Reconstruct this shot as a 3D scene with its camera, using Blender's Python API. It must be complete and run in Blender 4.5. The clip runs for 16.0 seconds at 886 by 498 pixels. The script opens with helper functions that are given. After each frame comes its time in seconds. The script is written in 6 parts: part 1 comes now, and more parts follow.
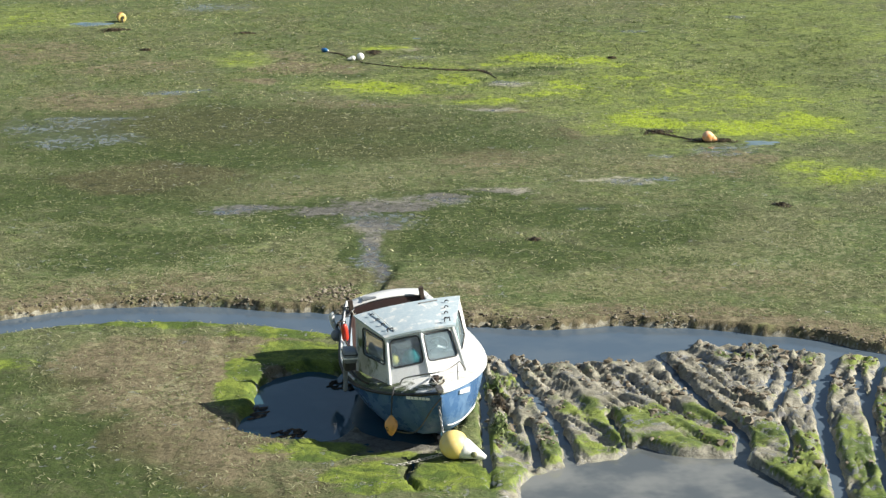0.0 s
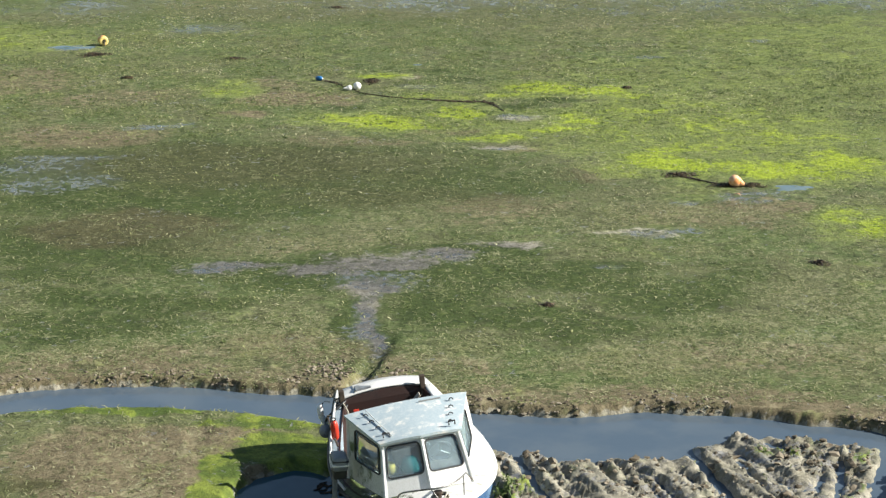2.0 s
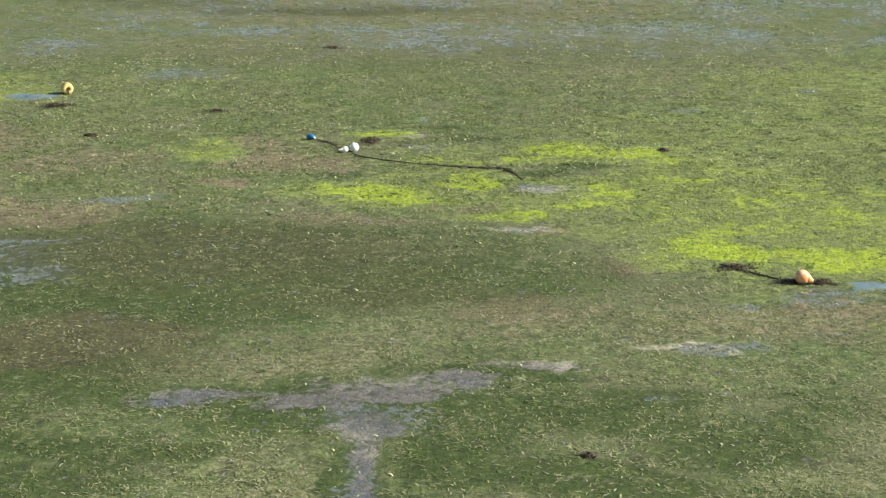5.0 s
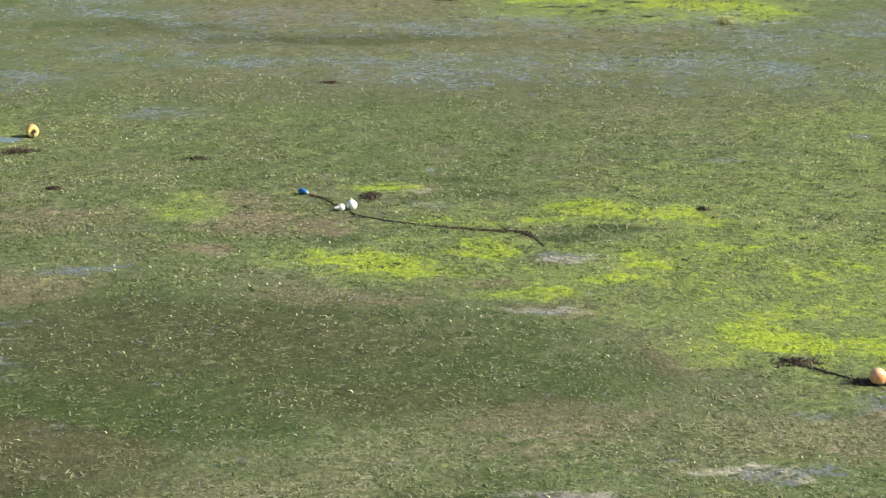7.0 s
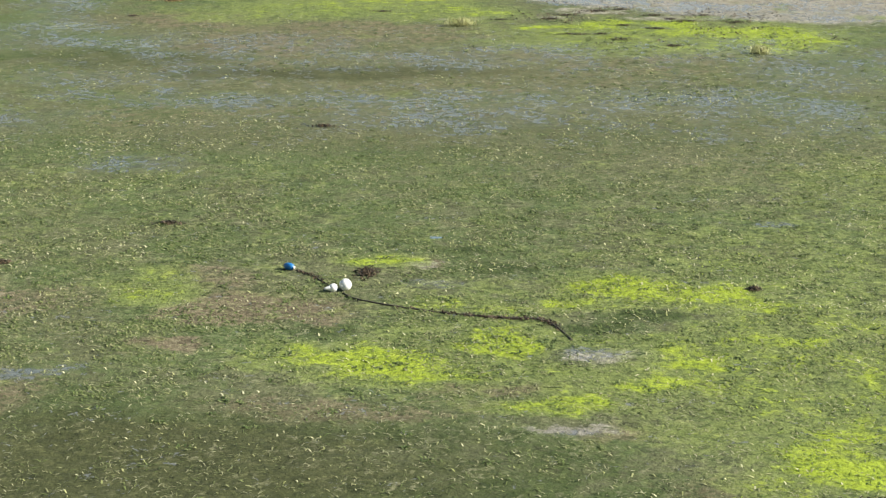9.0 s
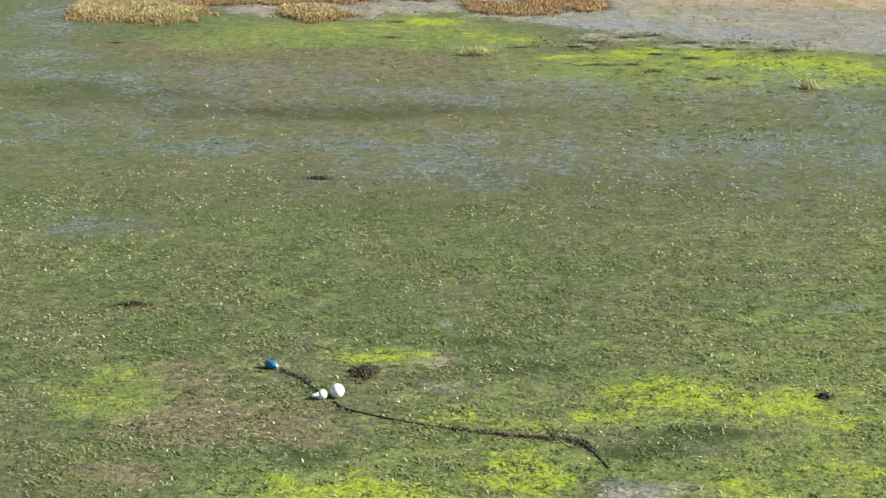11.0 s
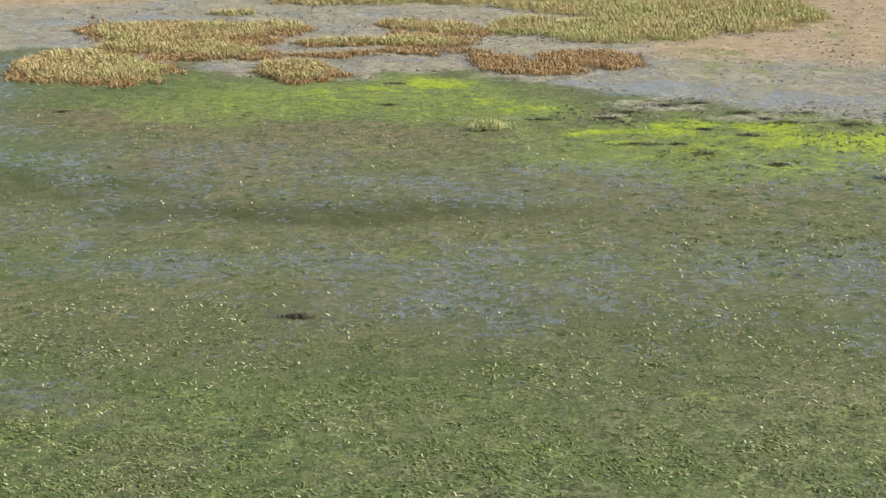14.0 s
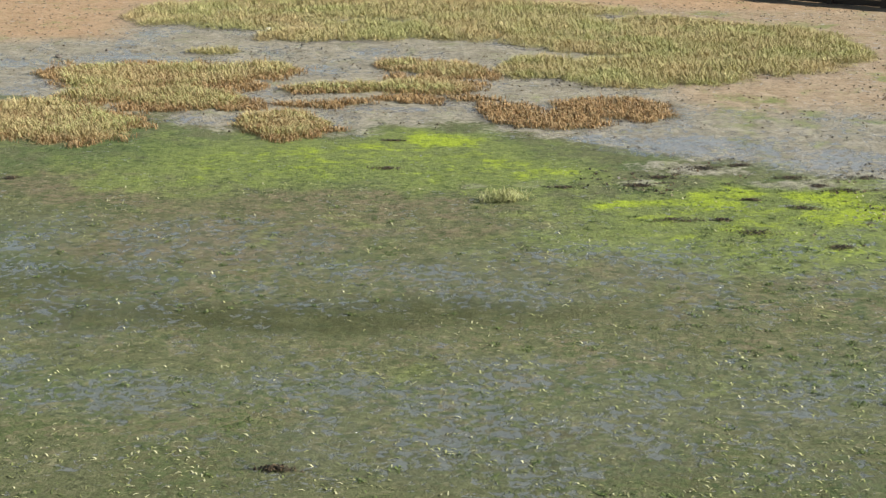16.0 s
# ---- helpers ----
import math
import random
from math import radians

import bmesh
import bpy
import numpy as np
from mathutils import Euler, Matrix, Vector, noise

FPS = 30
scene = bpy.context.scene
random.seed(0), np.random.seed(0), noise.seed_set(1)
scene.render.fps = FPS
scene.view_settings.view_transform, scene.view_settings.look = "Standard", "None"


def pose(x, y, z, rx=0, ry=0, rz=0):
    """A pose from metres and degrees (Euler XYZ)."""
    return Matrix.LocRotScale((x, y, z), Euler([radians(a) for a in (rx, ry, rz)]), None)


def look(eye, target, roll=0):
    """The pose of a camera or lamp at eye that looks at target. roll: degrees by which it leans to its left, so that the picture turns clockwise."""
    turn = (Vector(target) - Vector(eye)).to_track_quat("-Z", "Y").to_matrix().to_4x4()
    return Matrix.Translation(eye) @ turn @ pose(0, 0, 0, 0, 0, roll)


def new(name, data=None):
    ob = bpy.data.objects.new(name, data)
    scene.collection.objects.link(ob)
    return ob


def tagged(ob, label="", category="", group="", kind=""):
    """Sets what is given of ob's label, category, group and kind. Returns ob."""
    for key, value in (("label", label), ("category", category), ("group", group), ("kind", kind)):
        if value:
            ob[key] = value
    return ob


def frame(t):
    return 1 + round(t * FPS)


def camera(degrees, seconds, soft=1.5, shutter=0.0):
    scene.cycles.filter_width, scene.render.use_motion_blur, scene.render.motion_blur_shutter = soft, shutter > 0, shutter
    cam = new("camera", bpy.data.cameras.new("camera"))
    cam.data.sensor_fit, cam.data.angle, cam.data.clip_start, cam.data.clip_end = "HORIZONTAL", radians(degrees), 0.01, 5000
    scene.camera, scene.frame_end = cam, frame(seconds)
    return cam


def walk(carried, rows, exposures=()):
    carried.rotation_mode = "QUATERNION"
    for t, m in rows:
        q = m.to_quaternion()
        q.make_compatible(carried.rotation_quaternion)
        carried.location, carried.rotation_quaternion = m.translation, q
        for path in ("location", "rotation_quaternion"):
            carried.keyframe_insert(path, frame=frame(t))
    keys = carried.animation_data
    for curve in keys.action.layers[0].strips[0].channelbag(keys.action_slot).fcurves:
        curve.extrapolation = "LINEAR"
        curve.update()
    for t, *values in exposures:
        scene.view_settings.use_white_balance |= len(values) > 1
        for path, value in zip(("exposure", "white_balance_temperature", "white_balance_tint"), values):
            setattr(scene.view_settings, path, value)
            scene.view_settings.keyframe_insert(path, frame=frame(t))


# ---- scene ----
FOV = 25.0
cam = camera(FOV, 16.0, soft=1.35)
PATH = [
    (0, (0.155, -0.5, 12.361), (0.19, 1.42, 11.802), -0.1),
    (0.5, (0.174, 0.657, 12.388), (0.208, 2.577, 11.829), -0.1),
    (1, (0.174, 1.772, 12.412), (0.208, 3.692, 11.853), -0.0),
    (1.5, (0.186, 3.004, 12.409), (0.22, 4.924, 11.85), 0.0),
    (2, (0.193, 4.173, 12.419), (0.227, 6.093, 11.859), 0.0),
    (2.5, (0.19, 5.384, 12.432), (0.223, 7.303, 11.872), 0.1),
    (3, (0.178, 6.633, 12.406), (0.212, 8.553, 11.847), 0.1),
    (3.5, (0.179, 8.005, 12.377), (0.211, 9.926, 11.82), 0.1),
    (4, (0.112, 9.348, 12.384), (0.146, 11.269, 11.826), 0.1),
    (6.5, (0.069, 17.307, 11.946), (0.1, 19.23, 11.399), 0.4),
    (7, (0.069, 18.932, 11.939), (0.099, 20.855, 11.391), 0.4),
    (7.5, (0.023, 20.645, 11.926), (0.054, 22.568, 11.378), 0.4),
    (8, (0.004, 22.334, 11.875), (0.034, 24.257, 11.327), 0.4),
    (8.5, (0.001, 24.041, 11.866), (0.031, 25.964, 11.317), 0.4),
    (11, (0.204, 32.52, 11.629), (0.216, 34.444, 11.08), 0.4),
    (11.5, (0.178, 34.286, 11.606), (0.188, 36.209, 11.057), 0.4),
    (12, (0.117, 35.996, 11.563), (0.128, 37.919, 11.014), 0.5),
    (12.5, (0.075, 37.843, 11.555), (0.087, 39.766, 11.007), 0.4),
    (13, (0.033, 39.639, 11.518), (0.047, 41.562, 10.972), 0.5),
    (13.5, (-0.034, 41.575, 11.56), (-0.018, 43.499, 11.014), 0.6),
    (14, (-0.061, 43.42, 11.557), (-0.045, 45.344, 11.012), 0.6),
    (14.5, (-0.114, 45.325, 11.599), (-0.097, 47.249, 11.053), 0.6),
    (15, (-0.144, 47.155, 11.588), (-0.127, 49.079, 11.043), 0.6),
    (15.5, (-0.183, 49.073, 11.594), (-0.165, 50.998, 11.05), 0.6),
    (16, (-0.207, 50.894, 11.587), (-0.189, 52.818, 11.043), 0.6),
]
walk(cam, [(t, look(e, c, r)) for t, e, c, r in PATH], exposures=[(0.0, 1.04), (7.5, 1.07), (11.0, 1.01), (16.0, 0.84)])

# ---- world and sun ----
SUN_DIR = Vector((2.86, -0.26, 1.75)).normalized()
world = bpy.data.worlds.new("sky")
scene.world = world
world.use_nodes = True
wn = world.node_tree
sky = wn.nodes.new("ShaderNodeTexSky")
sky.sky_type = "NISHITA"
sky.sun_disc = False
sky.sun_elevation = math.asin(SUN_DIR.z)
sky.sun_rotation = math.atan2(SUN_DIR.x, SUN_DIR.y)
sky.air_density = 1.2
sky.dust_density = 0.6
sky.ozone_density = 0.8
wn.links.new(sky.outputs[0], wn.nodes["Background"].inputs[0])
wn.nodes["Background"].inputs[1].default_value = 0.050
sun_data = bpy.data.lights.new("sun", "SUN")
sun_data.energy = 5.0
sun_data.angle = radians(0.53)
sun_data.color = (1.0, 0.965, 0.89)
sun = new("sun", sun_data)
sun.matrix_world = look((0, 0, 60), Vector((0, 0, 60)) - SUN_DIR)


# ---- materials ----
class Nodes:
    """Short hand for a node material."""

    def __init__(self, name, rough=0.7, metal=0.0):
        self.mat = bpy.data.materials.new(name)
        self.mat.use_nodes = True
        self.tree = self.mat.node_tree
        self.bsdf = self.tree.nodes["Principled BSDF"]
        self.bsdf.inputs["Roughness"].default_value = rough
        self.bsdf.inputs["Metallic"].default_value = metal
        self.coord = self.tree.nodes.new("ShaderNodeTexCoord")
        self.geo = self.tree.nodes.new("ShaderNodeNewGeometry")

    def put(self, socket, value):
        if hasattr(value, "links"):
            self.tree.links.new(value, socket)
        elif isinstance(value, (tuple, list)) and len(value) == 3 and socket.type == "RGBA":
            socket.default_value = (*value, 1)
        else:
            socket.default_value = value

    def node(self, kind, out=0, **ins):
        n = self.tree.nodes.new(kind)
        for k, v in ins.items():
            self.put(n.inputs[k.replace("_", " ")], v)
        return n.outputs[out]

    def noise(self, scale, detail=4.0, rough=0.55, stretch=(1, 1, 1), world=True, distort=0.0):
        v = self.geo.outputs["Position"] if world else self.coord.outputs["Object"]
        if stretch != (1, 1, 1):
            v = self.node("ShaderNodeVectorMath", 0)
            n = v.node
            n.operation = "MULTIPLY"
            self.put(n.inputs[0], self.geo.outputs["Position"] if world else self.coord.outputs["Object"])
            n.inputs[1].default_value = stretch
        return self.node("ShaderNodeTexNoise", 0, Vector=v, Scale=scale, Detail=detail, Roughness=rough, Distortion=distort)

    def ramp(self, fac, low, high):
        n = self.tree.nodes.new("ShaderNodeMapRange")
        n.interpolation_type = "SMOOTHSTEP"
        self.put(n.inputs[0], fac)
        n.inputs[1].default_value, n.inputs[2].default_value = low, high
        return n.outputs[0]

    def mix(self, fac, a, b):
        n = self.tree.nodes.new("ShaderNodeMix")
        n.data_type = "RGBA"
        self.put(n.inputs["Factor"], fac)
        self.put(n.inputs[6], a)
        self.put(n.inputs[7], b)
        return n.outputs[2]

    def math(self, op, a, b=0.0):
        n = self.tree.nodes.new("ShaderNodeMath")
        n.operation = op
        n.use_clamp = False
        self.put(n.inputs[0], a)
        self.put(n.inputs[1], b)
        return n.outputs[0]

    def attr(self, name):
        n = self.tree.nodes.new("ShaderNodeAttribute")
        n.attribute_name = name
        s = self.tree.nodes.new("ShaderNodeSeparateColor")
        self.tree.links.new(n.outputs["Color"], s.inputs[0])
        return s.outputs[0], s.outputs[1], s.outputs[2]

    def warped(self, scale, amount):
        """Positions pushed about by noise."""
        push = self.node("ShaderNodeTexNoise", 1, Vector=self.geo.outputs["Position"], Scale=scale, Detail=3.0)
        out = push
        for op, other in (("SUBTRACT", (0.5, 0.5, 0.5)), ("MULTIPLY", (amount, amount, amount)), ("ADD", self.geo.outputs["Position"])):
            n = self.tree.nodes.new("ShaderNodeVectorMath")
            n.operation = op
            self.put(n.inputs[0], out)
            self.put(n.inputs[1], other)
            out = n.outputs[0]
        return out

    def cells(self, scale, where):
        """Ragged cells: the distance from the middle and two shades of their own."""
        n = self.tree.nodes.new("ShaderNodeTexVoronoi")
        n.voronoi_dimensions = "2D"
        self.put(n.inputs["Vector"], where)
        n.inputs["Scale"].default_value = scale
        c = self.tree.nodes.new("ShaderNodeSeparateColor")
        self.tree.links.new(n.outputs["Color"], c.inputs[0])
        return n.outputs["Distance"], c.outputs[0], c.outputs[1]

    def three(self, fac, low, mid, high):
        return self.mix(self.ramp(fac, 0.60, 0.92), self.mix(self.ramp(fac, 0.10, 0.55), low, mid), high)

    def colour(self, value):
        self.put(self.bsdf.inputs["Base Color"], value)
        return self

    def rough(self, value):
        self.put(self.bsdf.inputs["Roughness"], value)
        return self

    def bump(self, height, strength=0.5, distance=0.02):
        self.put(self.bsdf.inputs["Normal"], self.node("ShaderNodeBump", 0, Strength=strength, Distance=distance, Height=height))
        return self


def painted(name, base, dirt, rough=0.5, scale=3.0, amount=(0.5, 0.75), metal=0.0, grain=40.0):
    """Paint, plastic or wood with stains at a large and a small scale."""
    m = Nodes(name, rough, metal)
    big = m.ramp(m.noise(scale, 6, 0.65, world=False), *amount)
    fine = m.ramp(m.noise(grain, 3, 0.6, world=False), 0.35, 0.7)
    c = m.mix(m.math("MULTIPLY", fine, 0.25), base, dirt)
    m.colour(m.mix(big, c, dirt))
    m.rough(m.math("ADD", m.math("MULTIPLY", big, 0.25), rough))
    m.bump(fine, 0.12, 0.004)
    return m.mat


def ground_material():
    m = Nodes("mudflat")
    bright, brown, wet = m.attr("cover_a")
    sand, mud, dark = m.attr("cover_b")
    straw, leafy, moss = m.attr("cover_c")
    big = m.noise(0.30, 6, 0.62, distort=0.4)
    mid = m.noise(1.4, 6, 0.66, distort=0.8)
    fine = m.noise(8.0, 5, 0.66, distort=1.0)
    tiny = m.noise(45.0, 3, 0.65)
    # small tufts and folded fronds, each with a shade of its own
    where = m.warped(7.0, 0.20)
    d1, r1, g1 = m.cells(6.5, where)
    d2, r2, g2 = m.cells(13.0, where)
    tone = m.math("ADD", m.math("MULTIPLY", r1, 0.42), m.math("ADD", m.math("MULTIPLY", r2, 0.30), m.math("MULTIPLY", fine, 0.28)))
    tone = m.math("ADD", 0.5, m.math("MULTIPLY", m.math("SUBTRACT", tone, 0.5), m.math("ADD", 0.50, m.math("MULTIPLY", leafy, 0.45))))
    patch = m.math("ADD", m.math("MULTIPLY", mid, 0.6), m.math("MULTIPLY", tone, 0.4))
    loose = m.math("ADD", m.math("MULTIPLY", mid, 0.45), m.math("ADD", m.math("MULTIPLY", big, 0.25), m.math("MULTIPLY", tone, 0.30)))
    swing = m.math("MULTIPLY", m.math("SUBTRACT", loose, 0.5), 2.7)
    olive = m.three(tone, (0.044, 0.050, 0.022), (0.118, 0.126, 0.058), (0.245, 0.245, 0.135))
    green = m.three(tone, (0.032, 0.052, 0.014), (0.092, 0.124, 0.042), (0.190, 0.215, 0.090))
    c = m.mix(m.ramp(m.math("ADD", m.math("MULTIPLY", big, 0.5), m.math("MULTIPLY", mid, 0.5)), 0.43, 0.57), olive, green)
    tan = m.three(tone, (0.070, 0.055, 0.032), (0.160, 0.132, 0.078), (0.300, 0.262, 0.165))
    c = m.mix(m.ramp(m.math("ADD", brown, swing), 0.28, 0.80), c, tan)
    shade = m.three(tone, (0.018, 0.032, 0.007), (0.048, 0.070, 0.018), (0.125, 0.148, 0.050))
    shade = m.mix(m.ramp(brown, 0.20, 0.60), shade, m.three(tone, (0.026, 0.027, 0.011), (0.068, 0.066, 0.028), (0.150, 0.142, 0.066)))
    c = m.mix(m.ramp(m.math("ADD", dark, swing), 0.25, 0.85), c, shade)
    # straw-coloured litter
    litter = m.math("ADD", m.math("MULTIPLY", m.math("SUBTRACT", g1, 0.5), 0.55), m.math("MULTIPLY", m.math("SUBTRACT", g2, 0.5), 0.55))
    litter = m.math("ADD", m.math("ADD", litter, straw), m.math("MULTIPLY", m.math("SUBTRACT", mid, 0.5), 1.6))
    c = m.mix(m.math("MULTIPLY", m.ramp(litter, 0.32, 0.90), 0.40), c, m.mix(fine, (0.27, 0.255, 0.135), (0.42, 0.40, 0.25)))
    mudc = m.mix(m.ramp(patch, 0.35, 0.68), (0.178, 0.164, 0.118), (0.365, 0.338, 0.262))
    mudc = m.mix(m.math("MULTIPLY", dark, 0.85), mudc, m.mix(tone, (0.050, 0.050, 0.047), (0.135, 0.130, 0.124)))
    c = m.mix(m.ramp(m.math("ADD", mud, swing), 0.32, 0.78), c, mudc)
    sandc = m.mix(m.ramp(patch, 0.35, 0.68), (0.320, 0.208, 0.116), (0.440, 0.305, 0.188))
    c = m.mix(sand, c, sandc)
    # algae: a thin green film, thick and vivid in the middle of the patches
    film_green = m.three(tone, (0.072, 0.104, 0.022), (0.165, 0.202, 0.056), (0.255, 0.290, 0.092))
    streak = m.math("ADD", m.math("MULTIPLY", m.noise(0.9, 5, 0.65, distort=0.6), 0.72), m.math("MULTIPLY", tone, 0.28))
    ragged = m.math("ADD", m.math("MULTIPLY", bright, 0.95), m.math("MULTIPLY", m.math("SUBTRACT", streak, 0.5), 2.0))
    ragged = m.math("SUBTRACT", ragged, m.math("MULTIPLY", dark, 0.55))
    c = m.mix(m.math("MULTIPLY", m.ramp(ragged, 0.02, 0.50), 0.85), c, film_green)
    vivid = m.three(tone, (0.175, 0.238, 0.020), (0.280, 0.352, 0.028), (0.365, 0.425, 0.050))
    c = m.mix(m.math("MULTIPLY", m.ramp(ragged, 0.52, 0.98), 0.95), c, vivid)
    # soft moss on the mud ridges
    mossy = m.math("ADD", moss, m.math("MULTIPLY", m.math("SUBTRACT", m.math("ADD", m.math("MULTIPLY", mid, 0.5), m.math("MULTIPLY", fine, 0.5)), 0.5), 1.6))
    c = m.mix(m.math("MULTIPLY", m.ramp(mossy, 0.25, 0.60), 0.92), c, m.mix(m.ramp(mid, 0.40, 0.62), (0.062, 0.100, 0.017), (0.190, 0.238, 0.036)))
    # shallow water films lie in the small hollows
    hollow = m.math("ADD", m.math("MULTIPLY", m.noise(5.6, 4, 0.7, stretch=(0.8, 0.8, 1), distort=0.8), 0.75), m.math("MULTIPLY", fine, 0.25))
    film = m.math("ADD", wet, m.math("MULTIPLY", m.math("SUBTRACT", hollow, 0.5), 5.4))
    film = m.ramp(m.math("ADD", film, m.math("MULTIPLY", m.math("SUBTRACT", m.noise(0.55, 4, 0.6), 0.5), 1.6)), 0.60, 0.80)
    c = m.mix(m.math("MULTIPLY", film, 0.75), c, m.mix(m.ramp(mud, 0.3, 0.8), (0.150, 0.155, 0.136), m.mix(dark, (0.240, 0.232, 0.220), (0.070, 0.074, 0.074))))
    # low spots of the fine relief are painted darker, small shade in the colour
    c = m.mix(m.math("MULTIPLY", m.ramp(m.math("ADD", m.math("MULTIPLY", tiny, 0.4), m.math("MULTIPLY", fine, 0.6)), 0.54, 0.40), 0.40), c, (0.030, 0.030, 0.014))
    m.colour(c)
    damp = m.ramp(wet, 0.12, 0.55)
    m.rough(m.math("SUBTRACT", m.math("SUBTRACT", 0.88, m.math("MULTIPLY", damp, 0.30)), m.math("MULTIPLY", film, 0.52)))
    m.put(m.bsdf.inputs["Specular IOR Level"], m.math("MAXIMUM", film, m.math("ADD", 0.18, m.math("MULTIPLY", damp, 0.20))))
    dome = m.math("SUBTRACT", 1.0, m.math("ADD", m.math("MULTIPLY", d1, 0.8), m.math("MULTIPLY", d2, 0.5)))
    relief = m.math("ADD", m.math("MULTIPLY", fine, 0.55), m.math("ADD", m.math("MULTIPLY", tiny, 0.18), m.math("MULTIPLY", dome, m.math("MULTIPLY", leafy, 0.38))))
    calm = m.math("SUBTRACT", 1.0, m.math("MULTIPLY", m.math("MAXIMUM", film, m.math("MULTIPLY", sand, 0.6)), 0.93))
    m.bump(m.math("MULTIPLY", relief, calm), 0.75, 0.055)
    return m.mat


def water_material(name, deep, shallow, ripple):
    m = Nodes(name, 0.04)
    m.bsdf.inputs["IOR"].default_value = 1.33
    m.colour(m.mix(m.ramp(m.noise(0.9, 4), 0.38, 0.66), deep, shallow))
    m.bump(m.noise(5.0, 3, 0.5, stretch=(0.4, 1, 1)), ripple, 0.02)
    return m.mat


def leaf_material(name, colours, rough=0.7, drifts=()):
    """Each blade takes a shade of its own."""
    m = Nodes(name, rough)
    r = m.geo.outputs["Random Per Island"]
    c = colours[0]
    for i, nxt in enumerate(colours[1:]):
        at = (i + 1) / len(colours)
        c = m.mix(m.ramp(r, at - 0.04, at + 0.04), c, nxt)
    c = m.mix(m.math("MULTIPLY", m.ramp(m.noise(0.5, 4), 0.4, 0.65), 0.45), c, colours[len(colours) // 2])
    if drifts:
        broad = m.noise(0.38, 4, 0.6, stretch=(0.8, 1.2, 1))
        c = m.mix(m.math("MULTIPLY", m.ramp(broad, 0.50, 0.60), 0.65), c, drifts[0])
        c = m.mix(m.math("MULTIPLY", m.ramp(broad, 0.48, 0.38), 0.65), c, drifts[1])
    m.colour(c)
    m.bsdf.inputs["Specular IOR Level"].default_value = 0.25
    return m.mat


MUDFLAT = ground_material()
WATER = water_material("creek_water", (0.070, 0.098, 0.128), (0.090, 0.116, 0.140), 0.05)
SILT_WATER = water_material("silty_water", (0.085, 0.095, 0.098), (0.175, 0.178, 0.165), 0.03)
CLEAR_WATER = water_material("pool_water", (0.024, 0.068, 0.095), (0.042, 0.088, 0.112), 0.12)
PUDDLE = water_material("clear_puddle", (0.075, 0.125, 0.135), (0.15, 0.20, 0.205), 0.05)
WEED = leaf_material("eelgrass", [(0.055, 0.078, 0.022), (0.10, 0.125, 0.04), (0.17, 0.18, 0.08), (0.25, 0.245, 0.13), (0.33, 0.32, 0.19)])
WEED_GREEN = leaf_material("sea_lettuce", [(0.06, 0.10, 0.02), (0.11, 0.16, 0.03), (0.19, 0.25, 0.03), (0.31, 0.38, 0.05)], 0.5)
TUFT = leaf_material("weed_tuft", [(0.040, 0.066, 0.018), (0.07, 0.105, 0.028), (0.11, 0.145, 0.04), (0.17, 0.20, 0.075)])
STRAWBLADE = leaf_material("dry_eelgrass", [(0.060, 0.088, 0.025), (0.110, 0.140, 0.044), (0.200, 0.212, 0.090), (0.360, 0.348, 0.200)])
FROND = leaf_material("leafy_weed", [(0.070, 0.100, 0.026), (0.095, 0.128, 0.038), (0.135, 0.165, 0.052), (0.18, 0.20, 0.075), (0.25, 0.25, 0.12)])
SCRAP = leaf_material("leaf_scrap", [(0.24, 0.26, 0.09), (0.36, 0.36, 0.16), (0.52, 0.50, 0.30)])
WRACK = leaf_material("bladder_wrack", [(0.016, 0.014, 0.009), (0.035, 0.028, 0.017), (0.07, 0.05, 0.03), (0.14, 0.10, 0.055)], 0.45)
REED = leaf_material("cordgrass", [(0.34, 0.29, 0.13), (0.42, 0.36, 0.17), (0.36, 0.34, 0.13), (0.48, 0.41, 0.20), (0.47, 0.36, 0.19)], drifts=((0.36, 0.37, 0.14), (0.47, 0.36, 0.18)))
REED_BROWN = leaf_material("brown_cordgrass", [(0.25, 0.145, 0.065), (0.33, 0.205, 0.09), (0.40, 0.26, 0.12), (0.43, 0.31, 0.165), (0.26, 0.19, 0.08)])
DRYGRASS = leaf_material("dry_grass", [(0.30, 0.32, 0.12), (0.42, 0.42, 0.17), (0.52, 0.49, 0.26)])
CLOD = leaf_material("mud_clod", [(0.085, 0.068, 0.045), (0.13, 0.106, 0.072), (0.18, 0.150, 0.105), (0.25, 0.215, 0.158)], 0.75)
BLUE = painted("blue_hull_paint", (0.038, 0.105, 0.235), (0.15, 0.25, 0.38), 0.22, 2.0, (0.38, 0.72))
WHITE = painted("white_gelcoat", (0.69, 0.69, 0.66), (0.42, 0.40, 0.33), 0.35, 2.6, (0.56, 0.80))
SLIMY = painted("white_paint_with_green_slime", (0.62, 0.62, 0.56), (0.09, 0.12, 0.035), 0.5, 3.2, (0.50, 0.66))
ROOFPAINT = painted("weathered_pale_blue_roof", (0.36, 0.44, 0.47), (0.66, 0.65, 0.60), 0.6, 5.0, (0.52, 0.66), grain=22)
BLACK = painted("black_rubber", (0.012, 0.012, 0.013), (0.05, 0.05, 0.045), 0.5)
MAROON = painted("maroon_cockpit_paint", (0.030, 0.012, 0.009), (0.013, 0.008, 0.007), 0.6)
WOOD = painted("dark_wet_wood", (0.045, 0.030, 0.020), (0.10, 0.075, 0.05), 0.7)
PLANK = painted("bleached_plank", (0.42, 0.38, 0.31), (0.20, 0.17, 0.13), 0.7)
